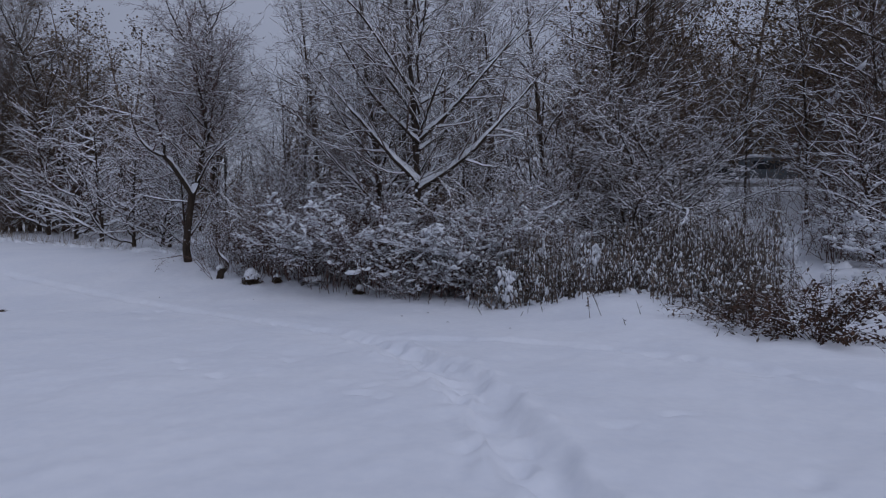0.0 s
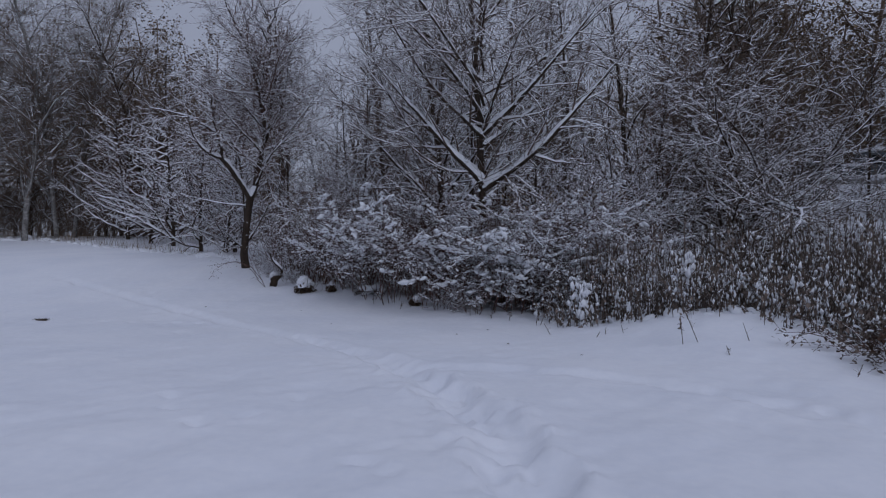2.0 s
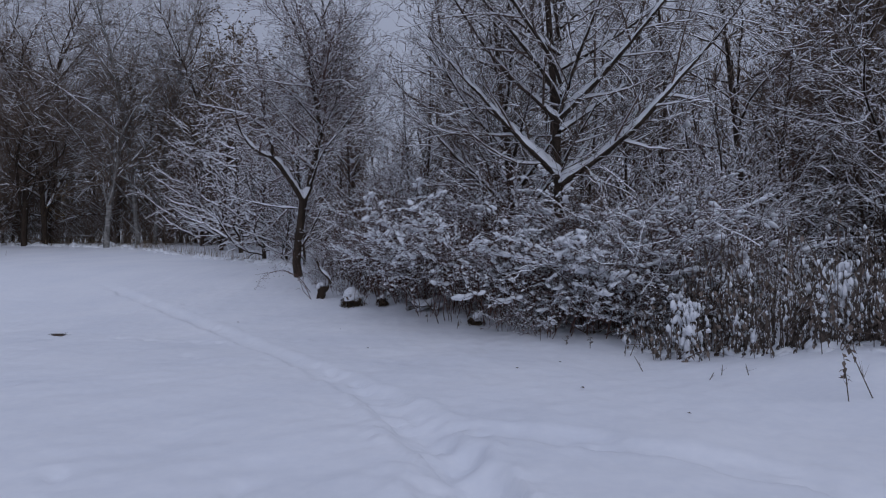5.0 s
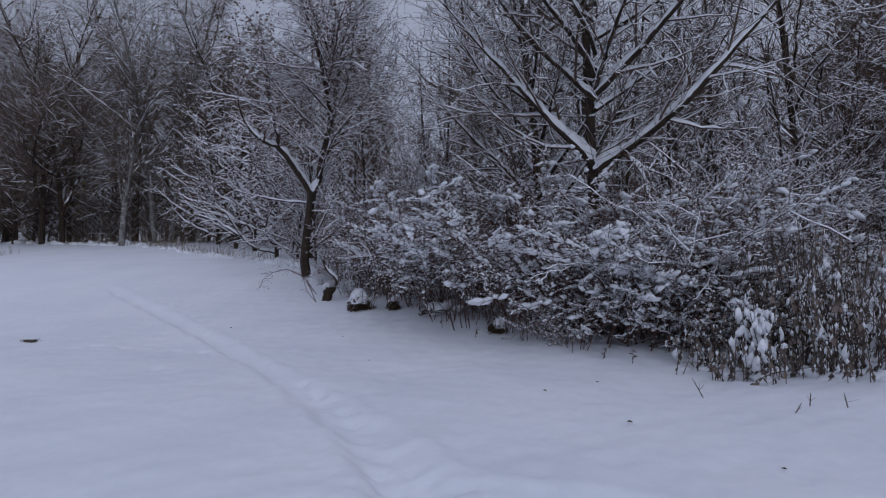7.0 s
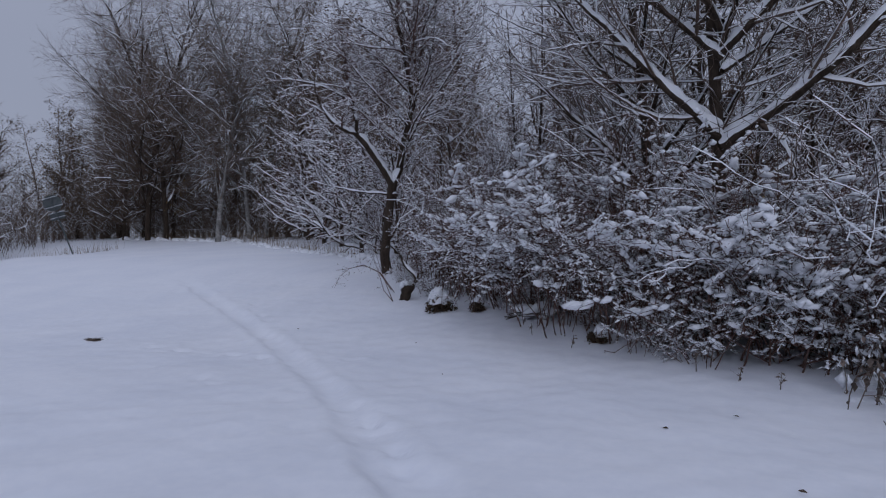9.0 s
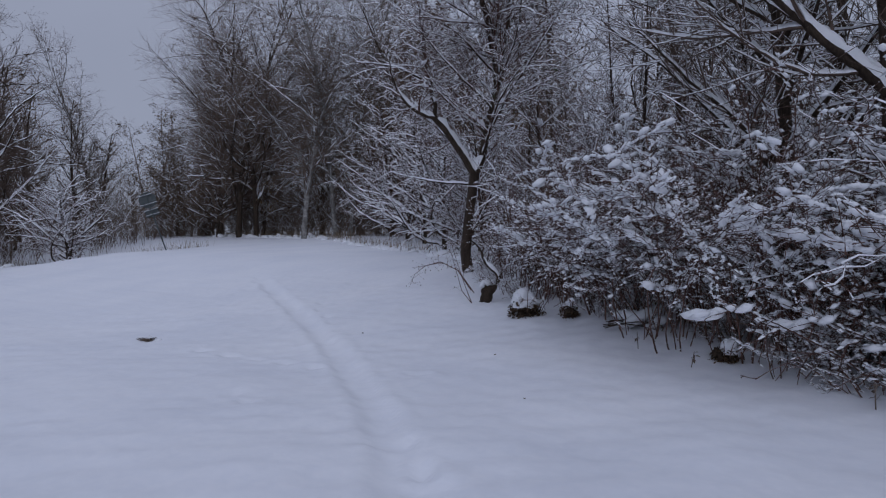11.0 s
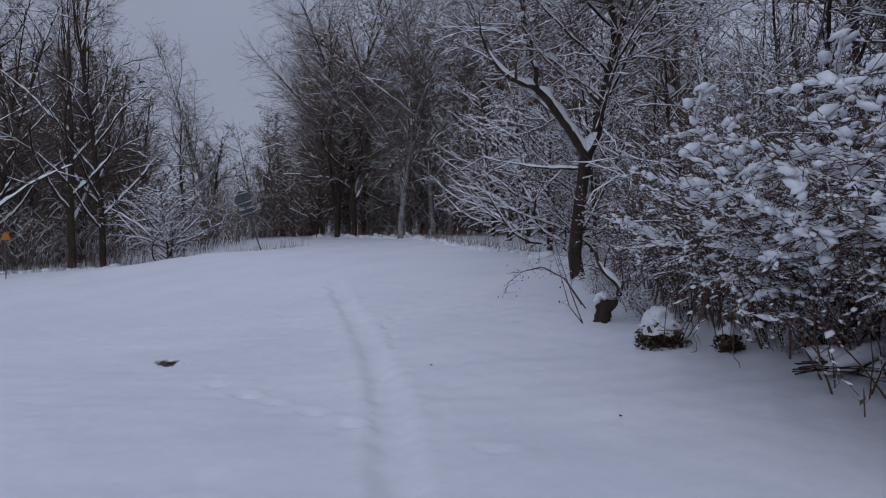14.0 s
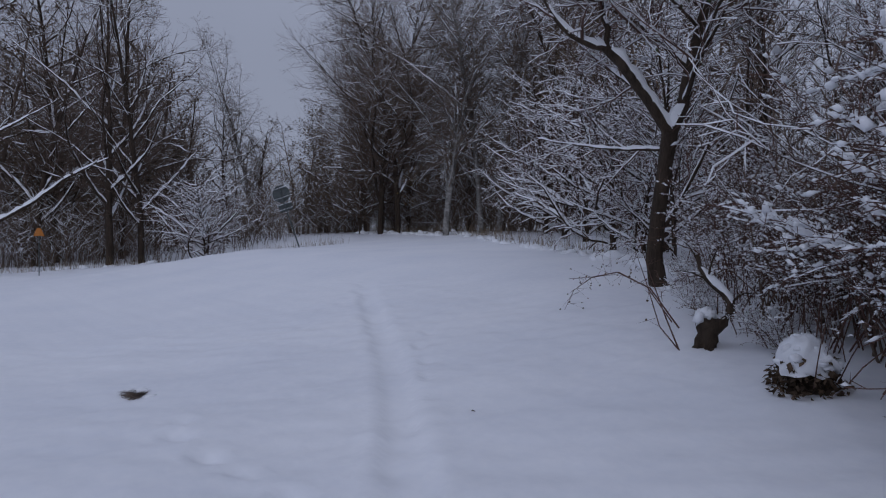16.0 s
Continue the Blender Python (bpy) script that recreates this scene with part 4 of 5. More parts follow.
place(leafy_tree(100, 14, 0.3, "dark tree still in olive-brown leaf behind the birches"), [(-30.5, 42.5, 0, 1.0), (-25.0, 44.5, 120, 1.15), (-36.5, 46.0, 200, 0.9), (18.5, 27.5, 60, 1.1), (-44.0, 46.0, 10, 0.9), (22.0, 34.0, 80, 1.2), (-20.0, 47.0, 250, 1.1), (-51.0, 18.0, 33, 1.2), (-53.0, 26.0, 70, 1.15), (-58.0, 33.0, 170, 1.05), (9.0, 38.0, 140, 1.0), (2.5, 42.0, 290, 0.7), (14.0, 52.0, 10, 1.2), (22.0, 59.0, 50, 1.3), (28.0, 50.0, 99, 1.2), (31.0, 41.0, 180, 1.2), (19.5, 32.0, 75, 0.9), (12.0, 36.5, 222, 0.85), (12.4, 41.0, 40, 0.85), (24.5, 38.0, 18, 1.1), (-41.0, 43.5, 111, 1.0), (19.5, 23.5, 260, 1.0), (-22.5, 41.0, 200, 1.0), (-17.0, 42.0, 20, 0.9), (-23.5, 37.5, 310, 0.85), (-18.5, 38.5, 140, 0.85), (-60.0, 18.0, 5, 1.15), (-59.0, 26.5, 95, 1.2), (-56.0, 22.5, 190, 1.0), (25.0, 28.0, 15, 1.2), (27.0, 33.0, 115, 1.2), (22.0, 22.0, 215, 1.1), (22.0, 66.0, 10, 1.6), (27.5, 62.0, 100, 1.5), (31.0, 68.0, 190, 1.6), (17.5, 62.0, 280, 1.5), (-28.5, 50.5, 160, 1.05), (-21.5, 46.0, 300, 1.0), (9.5, 33.0, 65, 1.1), (11.4, 34.5, 185, 1.1), (18.8, 30.5, 275, 1.2), (18.4, 47.5, 33, 0.9), (20.6, 50.0, 150, 1.0), (23.5, 52.0, 260, 1.0), (-49.0, 39.5, 75, 0.75), (-47.0, 37.0, 10, 0.68), (-51.0, 38.6, 160, 0.66), (-53.0, 42.0, 230, 0.8), (-45.5, 39.8, 290, 0.8), (-43.5, 40.5, 340, 0.9), (-56.0, 43.0, 15, 0.7), (-58.5, 39.0, 99, 0.6), (-48.0, 38.0, 20, 0.6), (-50.0, 41.0, 130, 0.65), (-46.0, 41.5, 250, 0.7), (-52.0, 44.5, 70, 0.75), (-44.5, 38.5, 310, 0.6), (-26.0, 42.0, 100, 0.9), (-20.5, 40.5, 10, 1.0), (-55.0, 40.0, 200, 0.5), (23.5, 25.5, 33, 1.35), (21.0, 29.5, 200, 1.25), (25.0, 31.5, 120, 1.5), (17.0, 45.5, 10, 1.5), (22.5, 48.0, 290, 1.6), (27.0, 44.0, 150, 1.6)])


def far_woods():
    """The distant woods all round, too far off to tell tree from tree."""
    r, rng, out = random.Random(7), np.random.RandomState(7), levels(3)
    spec = [(2.0, 0.03, 0.0, 2.0, 45, 0.32, 0.05, 0.85), (1.6, 0.1, 0.05, 3.0, 45, 0.7, 0.05, 0.8), (0, 0, 0.1, 0, 0, 0, 0, 0.04)]
    for i in range(85):
        a = radians(-62 + 162 * (i + r.random()) / 85)
        d = r.uniform(60, 92)
        x, y = -math.sin(a) * d, math.cos(a) * d
        grow(r, out, (x, y, float(height(x, y)) - 0.5), (0, 0, 1), r.uniform(9, 14) * (0.75 if 50 < math.degrees(a) < 61 else 1), 0.2, spec)
    for a0, a1, n in ((62, 100, 50), (-60, -31, 30), (22, 50, 32), (-31, -12, 26)):
        for i in range(n):
            a, d = radians(r.uniform(a0, a1)), r.uniform(62, 76)
            x, y = -math.sin(a) * d, math.cos(a) * d
            grow(r, out, (x, y, float(height(x, y)) - 0.5), (0, 0, 1), r.uniform(12, 18) * (0.92 if a0 == 22 else 1), 0.2, spec)
    root = thing("far_woods", Matrix(), "distant bare winter woods closing the view", "woods", kind="stuff")
    part("trunks", [tubes(out[0], 4)], BARK, root)["kind"] = "stuff"
    part("branches", [tubes(out[1], 3), spikes(out[2])], WOOD_TWIG, root)["kind"] = "stuff"
    part("snow", [snow_spikes(out[2], rng, 0.35, 0.05, 0.02)], SNOW, root)["kind"] = "stuff"


far_woods()


def undergrowth():
    """Brushwood at the foot of the woods: thin upright stems with some snow."""
    r, rng, out = random.Random(17), np.random.RandomState(17), levels(2)
    spec = [(0.6, 0.07, 0.02, 3.0, 40, 0.45, 0.1, 0.7), (0, 0, 0.0, 0, 0, 0, 0, 0.011)]
    for x0, y0, x1, y1, deep, n in ((-24, 36.8, -46, 41, 5, 820), (-39, 26.5, -52, 33, 5, 230), (-40, 23, -46, 14, 5, 260), (-6, 27, 8, 30, 5, 240), (11, 20, 15, 13, 4, 130), (22, 28, 28, 33, 6, 130), (3, 28, 9, 33, 5, 140), (-10, 25.5, 4, 22.5, 3, 220), (-44, 12, -56, 34, 6, 420), (-43, 33, -58, 44, 6, 420), (-7, 21.0, 0.8, 18.3, 1.6, 110), (-14, 33, -24, 37, 4, 200)):
        for i in range(n):
            t = r.random()
            x, y = x0 + t * (x1 - x0) + r.uniform(-0.5, 0.5) * deep * 0.4, y0 + t * (y1 - y0) + r.uniform(0, deep)
            grow(r, out, (x, y, float(height(x, y)) - 0.1), Vector((r.gauss(0, 0.2), r.gauss(0, 0.2), 1)).normalized(), r.uniform(0.8, 3.4) * (1.4 if x < -22 else 1), 0.014, spec)
    root = thing("brushwood", Matrix(), "tangled leafless brushwood at the foot of the woods", "undergrowth", kind="stuff")
    part("stems", [tubes(out[0], 3), spikes(out[1])], WOOD_TWIG, root)["kind"] = "stuff"
    part("snow", [snow_spikes(out[1], rng, 0.35, 0.02)], SNOW, root)["kind"] = "stuff"


undergrowth()


# ---- the tall weeds ----
def weed_patch():
    r, rng = random.Random(23), np.random.RandomState(23)
    front = [(5.6, 12.4), (5.1, 13.4), (4.4, 14.4), (3.5, 14.5), (2.4, 15.3), (1.0, 16.2)]
    stalks, leaf_at, caps, sizes = [], [], [], []
    for i in range(2100):
        s = r.random() * (len(front) - 1)
        k = int(s)
        x = front[k][0] + (s - k) * (front[k + 1][0] - front[k][0])
        y = front[k][1] + (s - k) * (front[k + 1][1] - front[k][1])
        o = r.random() ** 1.15 * (2.4 if y < 13.5 else 1.6 if x < 1.5 else 6.0)
        x, y = x + o * 0.72 + r.gauss(0, 0.32), y + o * 0.7 + r.gauss(0, 0.32)
        z = float(height(x, y))
        tall = r.uniform(0.8, 2.1) * (0.62 if o < 0.5 else 1.0 if o < 1.2 else 1.22) * (0.82 + 0.25 * math.sin(x * 1.7 + 0.6 * y))
        a, bow = r.uniform(0, 6.283), abs(r.gauss(0, 0.13)) * (2.2 if r.random() < 0.12 else 1)
        dx, dy = math.cos(a) * bow, math.sin(a) * bow - (0.04 if o < 1.0 else 0)
        def on(q):
            return x + dx * q * q * 3, y + dy * q * q * 3, z - 0.05 + tall * q * (1 - 0.25 * bow * q * 3)
        stalks.append(([on(q) for q in (0, 0.3, 0.55, 0.8, 1.0)], [0.007, 0.0065, 0.006, 0.005, 0.004]))
        for j in range(r.randint(6, 11)):
            leaf_at.append(on(r.uniform(0.08, 1.0)))
        for j in range(r.randint(2, 7) if r.random() < 0.8 else 12):
            px, py, pz = on(r.uniform(0.15, 1.02))
            caps.append((px + r.gauss(0, 0.03), py + r.gauss(0, 0.03), pz + 0.01))
            sizes.append(0.0125 * r.lognormvariate(0, 0.5))
    root = thing("weed_thicket", Matrix(), "tall dead brown weeds with drooping leaves and small caps of snow", "weeds", kind="stuff")
    part("stalks", [tubes(stalks, 3)], STALK, root)
    part("leaves", [leaves(leaf_at, np.full(len(leaf_at), 0.095), rng, 0.95, -0.75)], STALK, root, "shrivelled hanging leaves", False)
    part("snow", [lumps(caps, np.array(sizes), rng, 0, 2.3, 0.3)], SNOW, root)


weed_patch()


def bramble(name, x, y, seed, wide_by, tall, label, mat=DRY, n=900, size=0.075, snowy=0.06):
    """A low tangle of arching canes with leaves."""
    r, rng, out = random.Random(seed), np.random.RandomState(seed), levels(2)
    spec = [(0.15, 0.06, -0.9, 5, 50, 0.4, 0.2, 0.6), (0.1, 0.12, -0.3, 0, 0, 0, 0, 0.5)]
    for i in range(34):
        a, b = r.uniform(0, 6.283), r.uniform(0, wide_by * 0.5)
        e = radians(r.uniform(35, 80))
        grow(r, out, (math.cos(a) * b, math.sin(a) * b, -0.05), (math.cos(a) * math.cos(e), math.sin(a) * math.cos(e), math.sin(e)), tall * r.uniform(0.9, 1.7), 0.008, spec)
    root = thing(name, at(x, y), label, "bramble", "brambles by the meadow")
    for o in out[0]:
        part("cane", [tubes([o], 4)], TWIG, root)
    part("crown", [tubes(out[1], 3)], TWIG, root)["kind"] = "stuff"
    pts = np.concatenate([np.asarray(p) for o in out for p, _ in o])
    part("leaves", [leaves(pts[rng.randint(0, len(pts), n)] + rng.normal(0, 0.03, (n, 3)), np.full(n, size), rng)], mat, root, "dull brown-green leaves", False)
    pick = pts[rng.rand(len(pts)) < snowy]
    part("snow", [snow_strips(out[0], rng, 0.02, bare=0.6), lumps(pick, rng.uniform(0.02, 0.05, len(pick)), rng)], SNOW, root)


bramble("bramble_bush", 6.3, 10.6, 110, 0.6, 0.95, "dark bramble bush with rust-brown leaves at the snow's edge", RUST, 2600, 0.085, 0.03)
bramble("bramble_bush", 5.6, 11.7, 111, 0.75, 0.75, "low tangle of brambles half buried in snow", STALK, 1300, 0.075, 0.08)
bramble("bramble_bush", 9.0, 12.2, 112, 1.2, 0.6, "snow-buried bramble canes on the bank", STRAW, 500)
bramble("bramble_bush", 8.6, 14.6, 113, 1.2, 0.8, "snow-buried bramble canes on the bank", STALK, 500)


# ---- things lying in the snow ----
def bar(a, b, r0, r1, sides=6, bend=0.0, steps_=4):
    """A stick from a to b, as one polyline."""
    a, b = np.array(a, float), np.array(b, float)
    q = np.linspace(0, 1, steps_)
    p = a + (b - a) * q[:, None] + np.array([0, 0, 1.0]) * (bend * np.sin(q * math.pi))[:, None]
    return [(tuple(x)) for x in p], list(r0 + (r1 - r0) * q)


def rough_solid(rings, rng, sides=12, uneven=0.12):
    """A lathe-like solid with an uneven skin; rings: rows of x, y, z, radius. Closed at both ends."""
    v, f = [], []
    for x, y, z, r in rings:
        for k in range(sides):
            a = k * 2 * math.pi / sides
            q = r * (1 + rng.normal(0, uneven))
            v.append((x + math.cos(a) * q, y + math.sin(a) * q, z + rng.normal(0, uneven * 0.1)))
    for i in range(len(rings) - 1):
        for k in range(sides):
            f.append((i * sides + k, i * sides + (k + 1) % sides, (i + 1) * sides + (k + 1) % sides, (i + 1) * sides + k))
    n = len(v)
    v += [rings[0][:3], rings[-1][:3]]
    t = [(n, (k + 1) % sides, k) for k in range(sides)] + [(n + 1, (len(rings) - 1) * sides + k, (len(rings) - 1) * sides + (k + 1) % sides) for k in range(sides)]
    v = np.array(v, float)
    return [(v, np.array(f)), (v.copy(), np.array(t))]


def broken_stump():
    rng = np.random.RandomState(3)
    root = thing("tree_stump", at(-7.2, 20.35, 0) @ Matrix.Diagonal((0.88, 0.88, 0.9, 1)), "dark broken stump with a crooked branch and a cap of snow", "stump")
    rings = [(0, 0, -0.15, 0.17), (0, 0, 0.0, 0.145), (0.0, 0, 0.06, 0.12), (0.01, 0, 0.13, 0.125), (0.02, 0.01, 0.2, 0.105), (0.04, 0, 0.27, 0.12), (0.06, 0.01, 0.33, 0.135), (0.05, 0.01, 0.37, 0.10), (0.06, 0.0, 0.38, 0.03)]
    part("wood", rough_solid(rings, rng, 16, 0.2), BARK, root, "rotten dark wood")
    hook = [(0.08, 0.02, 0.26), (0.19, 0.06, 0.36), (0.25, 0.09, 0.47), (0.26, 0.1, 0.58), (0.2, 0.08, 0.68), (0.1, 0.05, 0.76), (0.0, 0.02, 0.86), (-0.07, -0.03, 1.0), (-0.1, -0.04, 1.15)]
    part("branch", [tubes([(hook, [0.075, 0.066, 0.055, 0.05, 0.046, 0.043, 0.04, 0.032, 0.02])], 9)], BARK, root)
    for p, q in ((hook[5], (-0.3, -0.1, 0.95)), (hook[6], (0.22, -0.15, 1.25)), (hook[3], (0.55, 0.0, 0.72)), (hook[7], (-0.35, 0.1, 1.3))):
        part("twig", [tubes([bar(p, q, 0.014, 0.005, bend=0.05)], 5)], BARK, root)
    n = 34
    a, q = rng.uniform(0, 6.283, n), rng.uniform(0, 1, n) ** 0.7
    heap = np.stack([-0.01 + np.cos(a) * q * 0.13, 0.01 + np.sin(a) * q * 0.13, 0.47 - 0.09 * q ** 2 + rng.normal(0, 0.012, n)], 1)
    part("snow", [lumps(heap, rng.uniform(0.03, 0.075, n), rng, 1, 0.8, 0.16), snow_ridges([(hook[3:], [0.05, 0.046, 0.043, 0.04, 0.032, 0.02])], rng, 0.028, 0.05, 7, 0.006, 0.0, 0.4)], SNOW, root, "heaped snow on the stump and its branch")["kind"] = "stuff"


broken_stump()


def snow_dome(x, y, wide_by, tall, label, seed, k=24):
    """A root clump with dark leaves, half buried under heaped snow."""
    rng = np.random.RandomState(seed)
    root = thing("root_clump", at(x, y, seed * 40), label, "stump", "snow-capped root clumps")
    part("wood", rough_solid([(0, 0, -0.1, wide_by * 0.7), (0.01, 0, 0.04, wide_by * 0.66), (0.02, 0, 0.12, wide_by * 0.6), (0.05, 0.02, tall * 0.45, wide_by * 0.5), (0.08, 0.0, tall * 0.65, wide_by * 0.25)], rng, 15, 0.26), BARK, root)
    n = int(1900 * wide_by)
    a, z = rng.uniform(0, 6.283, n), rng.uniform(0.02, tall * 0.72, n)
    q = wide_by * (1.15 - z / tall * 0.55) * rng.uniform(0.72, 1.15, n)
    part("leaves", [leaves(np.stack([np.cos(a) * q, np.sin(a) * q, z], 1), np.full(n, 0.05 + 0.1 * wide_by), rng, 0.9)], DRY, root, "dark withered leaves", False)["kind"] = "stuff"
    k = k * 2
    a, q = rng.uniform(0, 6.283, k), np.sqrt(rng.uniform(0, 1, k))
    c = np.stack([-0.05 + np.cos(a) * q * wide_by * 0.85, 0.0 + np.sin(a) * q * wide_by * 0.85, tall * (1.0 - 0.5 * q ** 2.2) + rng.normal(0, 0.012, k)], 1)
    rings = [(-0.05, 0.0, tall * (0.40 + 0.66 * math.sin(q)), wide_by * (0.04 + 0.74 * math.cos(q) ** 0.7)) for q in (0.0, 0.12, 0.3, 0.5, 0.75, 1.0, 1.25, 1.45, 1.56)]
    part("snow", rough_solid(rings, rng, 22, 0.12) + [lumps(c[::3], wide_by * rng.uniform(0.16, 0.34, len(c[::3])), rng, 1, 0.5, 0.12)], SNOW, root, "heaped cap of snow")["kind"] = "stuff"
    for i in range(7):
        b = rng.normal(0, wide_by * 0.5, 2)
        part("shoot", [tubes([bar((b[0], b[1], 0.1), (b[0] * 2.4, b[1] * 2.4, tall + rng.uniform(0.0, 0.45)), 0.006, 0.003, bend=0.06)], 4)], TWIG, root)


snow_dome(-5.95, 19.62, 0.26, 0.48, "leafy root clump under a rounded cap of snow", 2)
snow_dome(-2.45, 18.2, 0.15, 0.3, "dark root clump half buried in snow", 5, 8)
snow_dome(-5.2, 19.75, 0.14, 0.3, "small root clump with shoots and snow", 7)


def brush_pile():
    rng = np.random.RandomState(9)
    root = thing("brush_pile", at(-3.95, 19.25, 0, 0.02) @ Matrix.Diagonal((0.8, 0.8, 0.85, 1)), "snow-covered pile of dead branches with a dark hollow", "brush pile")
    for i in range(9):
        a = rng.uniform(-0.6, 0.6)
        y = rng.uniform(-0.25, 0.25)
        part("branch", [tubes([bar((-0.5 * math.cos(a), y - 0.2, rng.uniform(0.02, 0.16)), (0.55 * math.cos(a), y + 0.3 * a, rng.uniform(0.05, 0.2)), 0.009, 0.004, bend=0.06)], 6)], BARK, root)
    part("snow", [lumps([(0.1, 0.15, 0.24), (-0.15, 0.2, 0.25), (0.38, 0.2, 0.16), (-0.3, 0.3, 0.2), (0.15, 0.45, 0.25)], np.array([0.30, 0.25, 0.22, 0.2, 0.35]), rng, 2, 0.42, 0.05)], SNOW, root, "slab of snow on the pile")


brush_pile()


def arching_cane(x, y, points, r0, label, seed, berries=20):
    r, rng = random.Random(seed), np.random.RandomState(seed)
    root = thing("arching_cane", at(x, y), label, "twig", "thin canes at the thicket's corner")
    rad = list(np.linspace(r0, 0.003, len(points)))
    part("cane", [tubes([(points, rad)], 5)], TWIG, root)
    sp = []
    for i in range(2, len(points)):
        for k in range(5):
            q = r.random()
            a, b = points[i - 1], points[i]
            p = tuple(a[j] + q * (b[j] - a[j]) for j in range(3))
            sp.append((*p, p[0] + r.gauss(0, 0.14), p[1] + r.gauss(0, 0.14), p[2] + r.uniform(-0.18, 0.16), 0.0035))
    part("twigs", [spikes(sp)], TWIG, root)["kind"] = "stuff"
    if berries:
        e = np.array(sp)[:, 3:6]
        part("buds", [lumps(e[rng.permutation(len(e))[:berries]], np.full(min(berries, len(e)), 0.012), rng, 1, 1)], DRY, root, "small withered buds")["kind"] = "stuff"


arching_cane(-7.7, 20.7, [(0, 0, 0.1), (-0.35, -0.05, 0.55), (-0.85, 0.0, 0.72), (-1.35, 0.15, 0.62), (-1.75, 0.3, 0.42), (-1.95, 0.35, 0.12)], 0.011, "thin arching cane with withered buds over the snow", 3)
arching_cane(-7.9, 20.9, [(0, 0, 0.1), (-0.4, 0.1, 0.5), (-0.95, 0.3, 0.66), (-1.6, 0.5, 0.55), (-2.1, 0.7, 0.5)], 0.009, "thin arching cane with withered buds over the snow", 4)
arching_cane(-7.35, 20.05, [(0.05, 0, -0.02), (-0.18, 0.05, 0.4), (-0.4, 0.1, 0.85), (-0.62, 0.15, 1.35)], 0.010, "thin leaning shoot rising out of the snow", 5, 0)
arching_cane(-7.55, 20.1, [(0.25, 0.0, -0.02), (-0.05, 0.0, 0.28), (-0.28, 0.1, 0.75), (-0.42, 0.1, 1.1)], 0.009, "thin leaning shoot rising out of the snow", 6, 6)


def sprig(x, y, tall, seed, leafy, label):
    """A dead stalk standing in the snow."""
    r, rng = random.Random(seed), np.random.RandomState(seed)
    root = thing("dead_stalk", at(x, y, 0, 0.02), label, "weed", "dead stalks standing in the snow")
    lean = (r.gauss(0, 0.25), r.gauss(0, 0.25))
    pts = [(lean[0] * q * tall, lean[1] * q * tall, tall * q) for q in (-0.1, 0.4, 0.75, 1.0)]
    sp = [(*pts[1], pts[1][0] + r.gauss(0, 0.06), pts[1][1] + r.gauss(0, 0.06), pts[1][2] + tall * r.uniform(0.2, 0.5), 0.003) for _ in range(3)]
    part("stalk", [tubes([(pts, [0.007, 0.006, 0.005, 0.003])], 5), spikes(sp)], STALK, root)
    if leafy:
        q = np.array(pts[1]) + (np.array(pts[3]) - np.array(pts[1])) * rng.rand(leafy, 1)
        part("leaves", [leaves(q, np.full(leafy, 0.07), rng, 1.0)], STALK, root, "curled dead leaves", False)["kind"] = "stuff"


for i, (x, y, tall, leafy) in enumerate(((-2.75, 17.75, 0.22, 7), (-0.4, 16.75, 0.2, 7), (0.05, 16.55, 0.24, 9), (0.73, 16.0, 0.55, 12), (2.9, 12.4, 0.5, 12), (3.15, 12.45, 0.6, 9), (2.5, 15.4, 0.5, 8), (3.1, 15.2, 0.5, 8),
                                         (1.1, 15.7, 0.4, 0), (1.45, 15.5, 0.35, 0), (3.4, 11.7, 0.16, 3), (3.9, 12.4, 0.3, 0), (0.9, 14.6, 0.22, 0), (1.9, 14.1, 0.14, 0), (2.2, 13.9, 0.16, 0), (1.7, 13.8, 0.12, 0), (4.6, 10.6, 0.2, 3), (5.1, 10.2, 0.18, 3),
                                         (-0.9, 17.0, 0.3, 5), (1.9, 15.3, 0.5, 8), (-3.6, 18.4, 0.25, 2))):
    sprig(x, y, tall, 200 + i, leafy, "dead brown stalk with curled leaves" if leafy else "thin dry stalk poking out of the snow")


def fallen_leaf(x, y, seed):
    rng = np.random.RandomState(seed)
    z = float(height(x, y)) + 0.02
    v, f = leaves([(0, 0, 0)], np.array([0.055]), rng, 0.1)
    v = np.concatenate([v, v + [0, 0, 0.004]])
    ob = part("fallen_leaf", [(v, np.concatenate([f, f + 4]))], DRY, None, "", False)
    ob.matrix_basis = pose(x, y, z, 0, 0, seed * 57)
    tagged(ob, "small brown fallen leaf lying on the snow", "leaf", "fallen leaves")


for i, (x, y) in enumerate(((-3.95, 15.7), (-0.97, 14.4), (0.13, 13.14), (-1.47, 9.2), (-7.9, 17.6), (1.3, 12.0), (-5.2, 17.3), (-0.4, 15.2))):
    fallen_leaf(x, y, 300 + i)


def tuft(x, y, seed, n, size, label):
    rng = np.random.RandomState(seed)
    root = thing("grass_tuft", at(x, y, 0, 0.0), label, "grass", "grass tufts in the snow")
    sp = []
    for i in range(n):
        a, ln = rng.uniform(0, 6.283), size * rng.uniform(0.5, 1.2)
        bx, by = rng.normal(0, size * 0.6), rng.normal(0, size * 0.35)
        sp.append((bx, by, -0.01, bx + math.cos(a) * ln, by + math.sin(a) * ln, ln * rng.uniform(0.1, 0.45), 0.006))
    part("blades", [spikes(sp)], STALK, root)["kind"] = "stuff"
    part("snow", [lumps([(-0.06, 0.10, -0.01), (0.12, 0.12, -0.02), (-0.2, 0.02, -0.02)], np.array([0.11, 0.1, 0.08]), rng, 2, 0.35, 0.05)], SNOW, root)


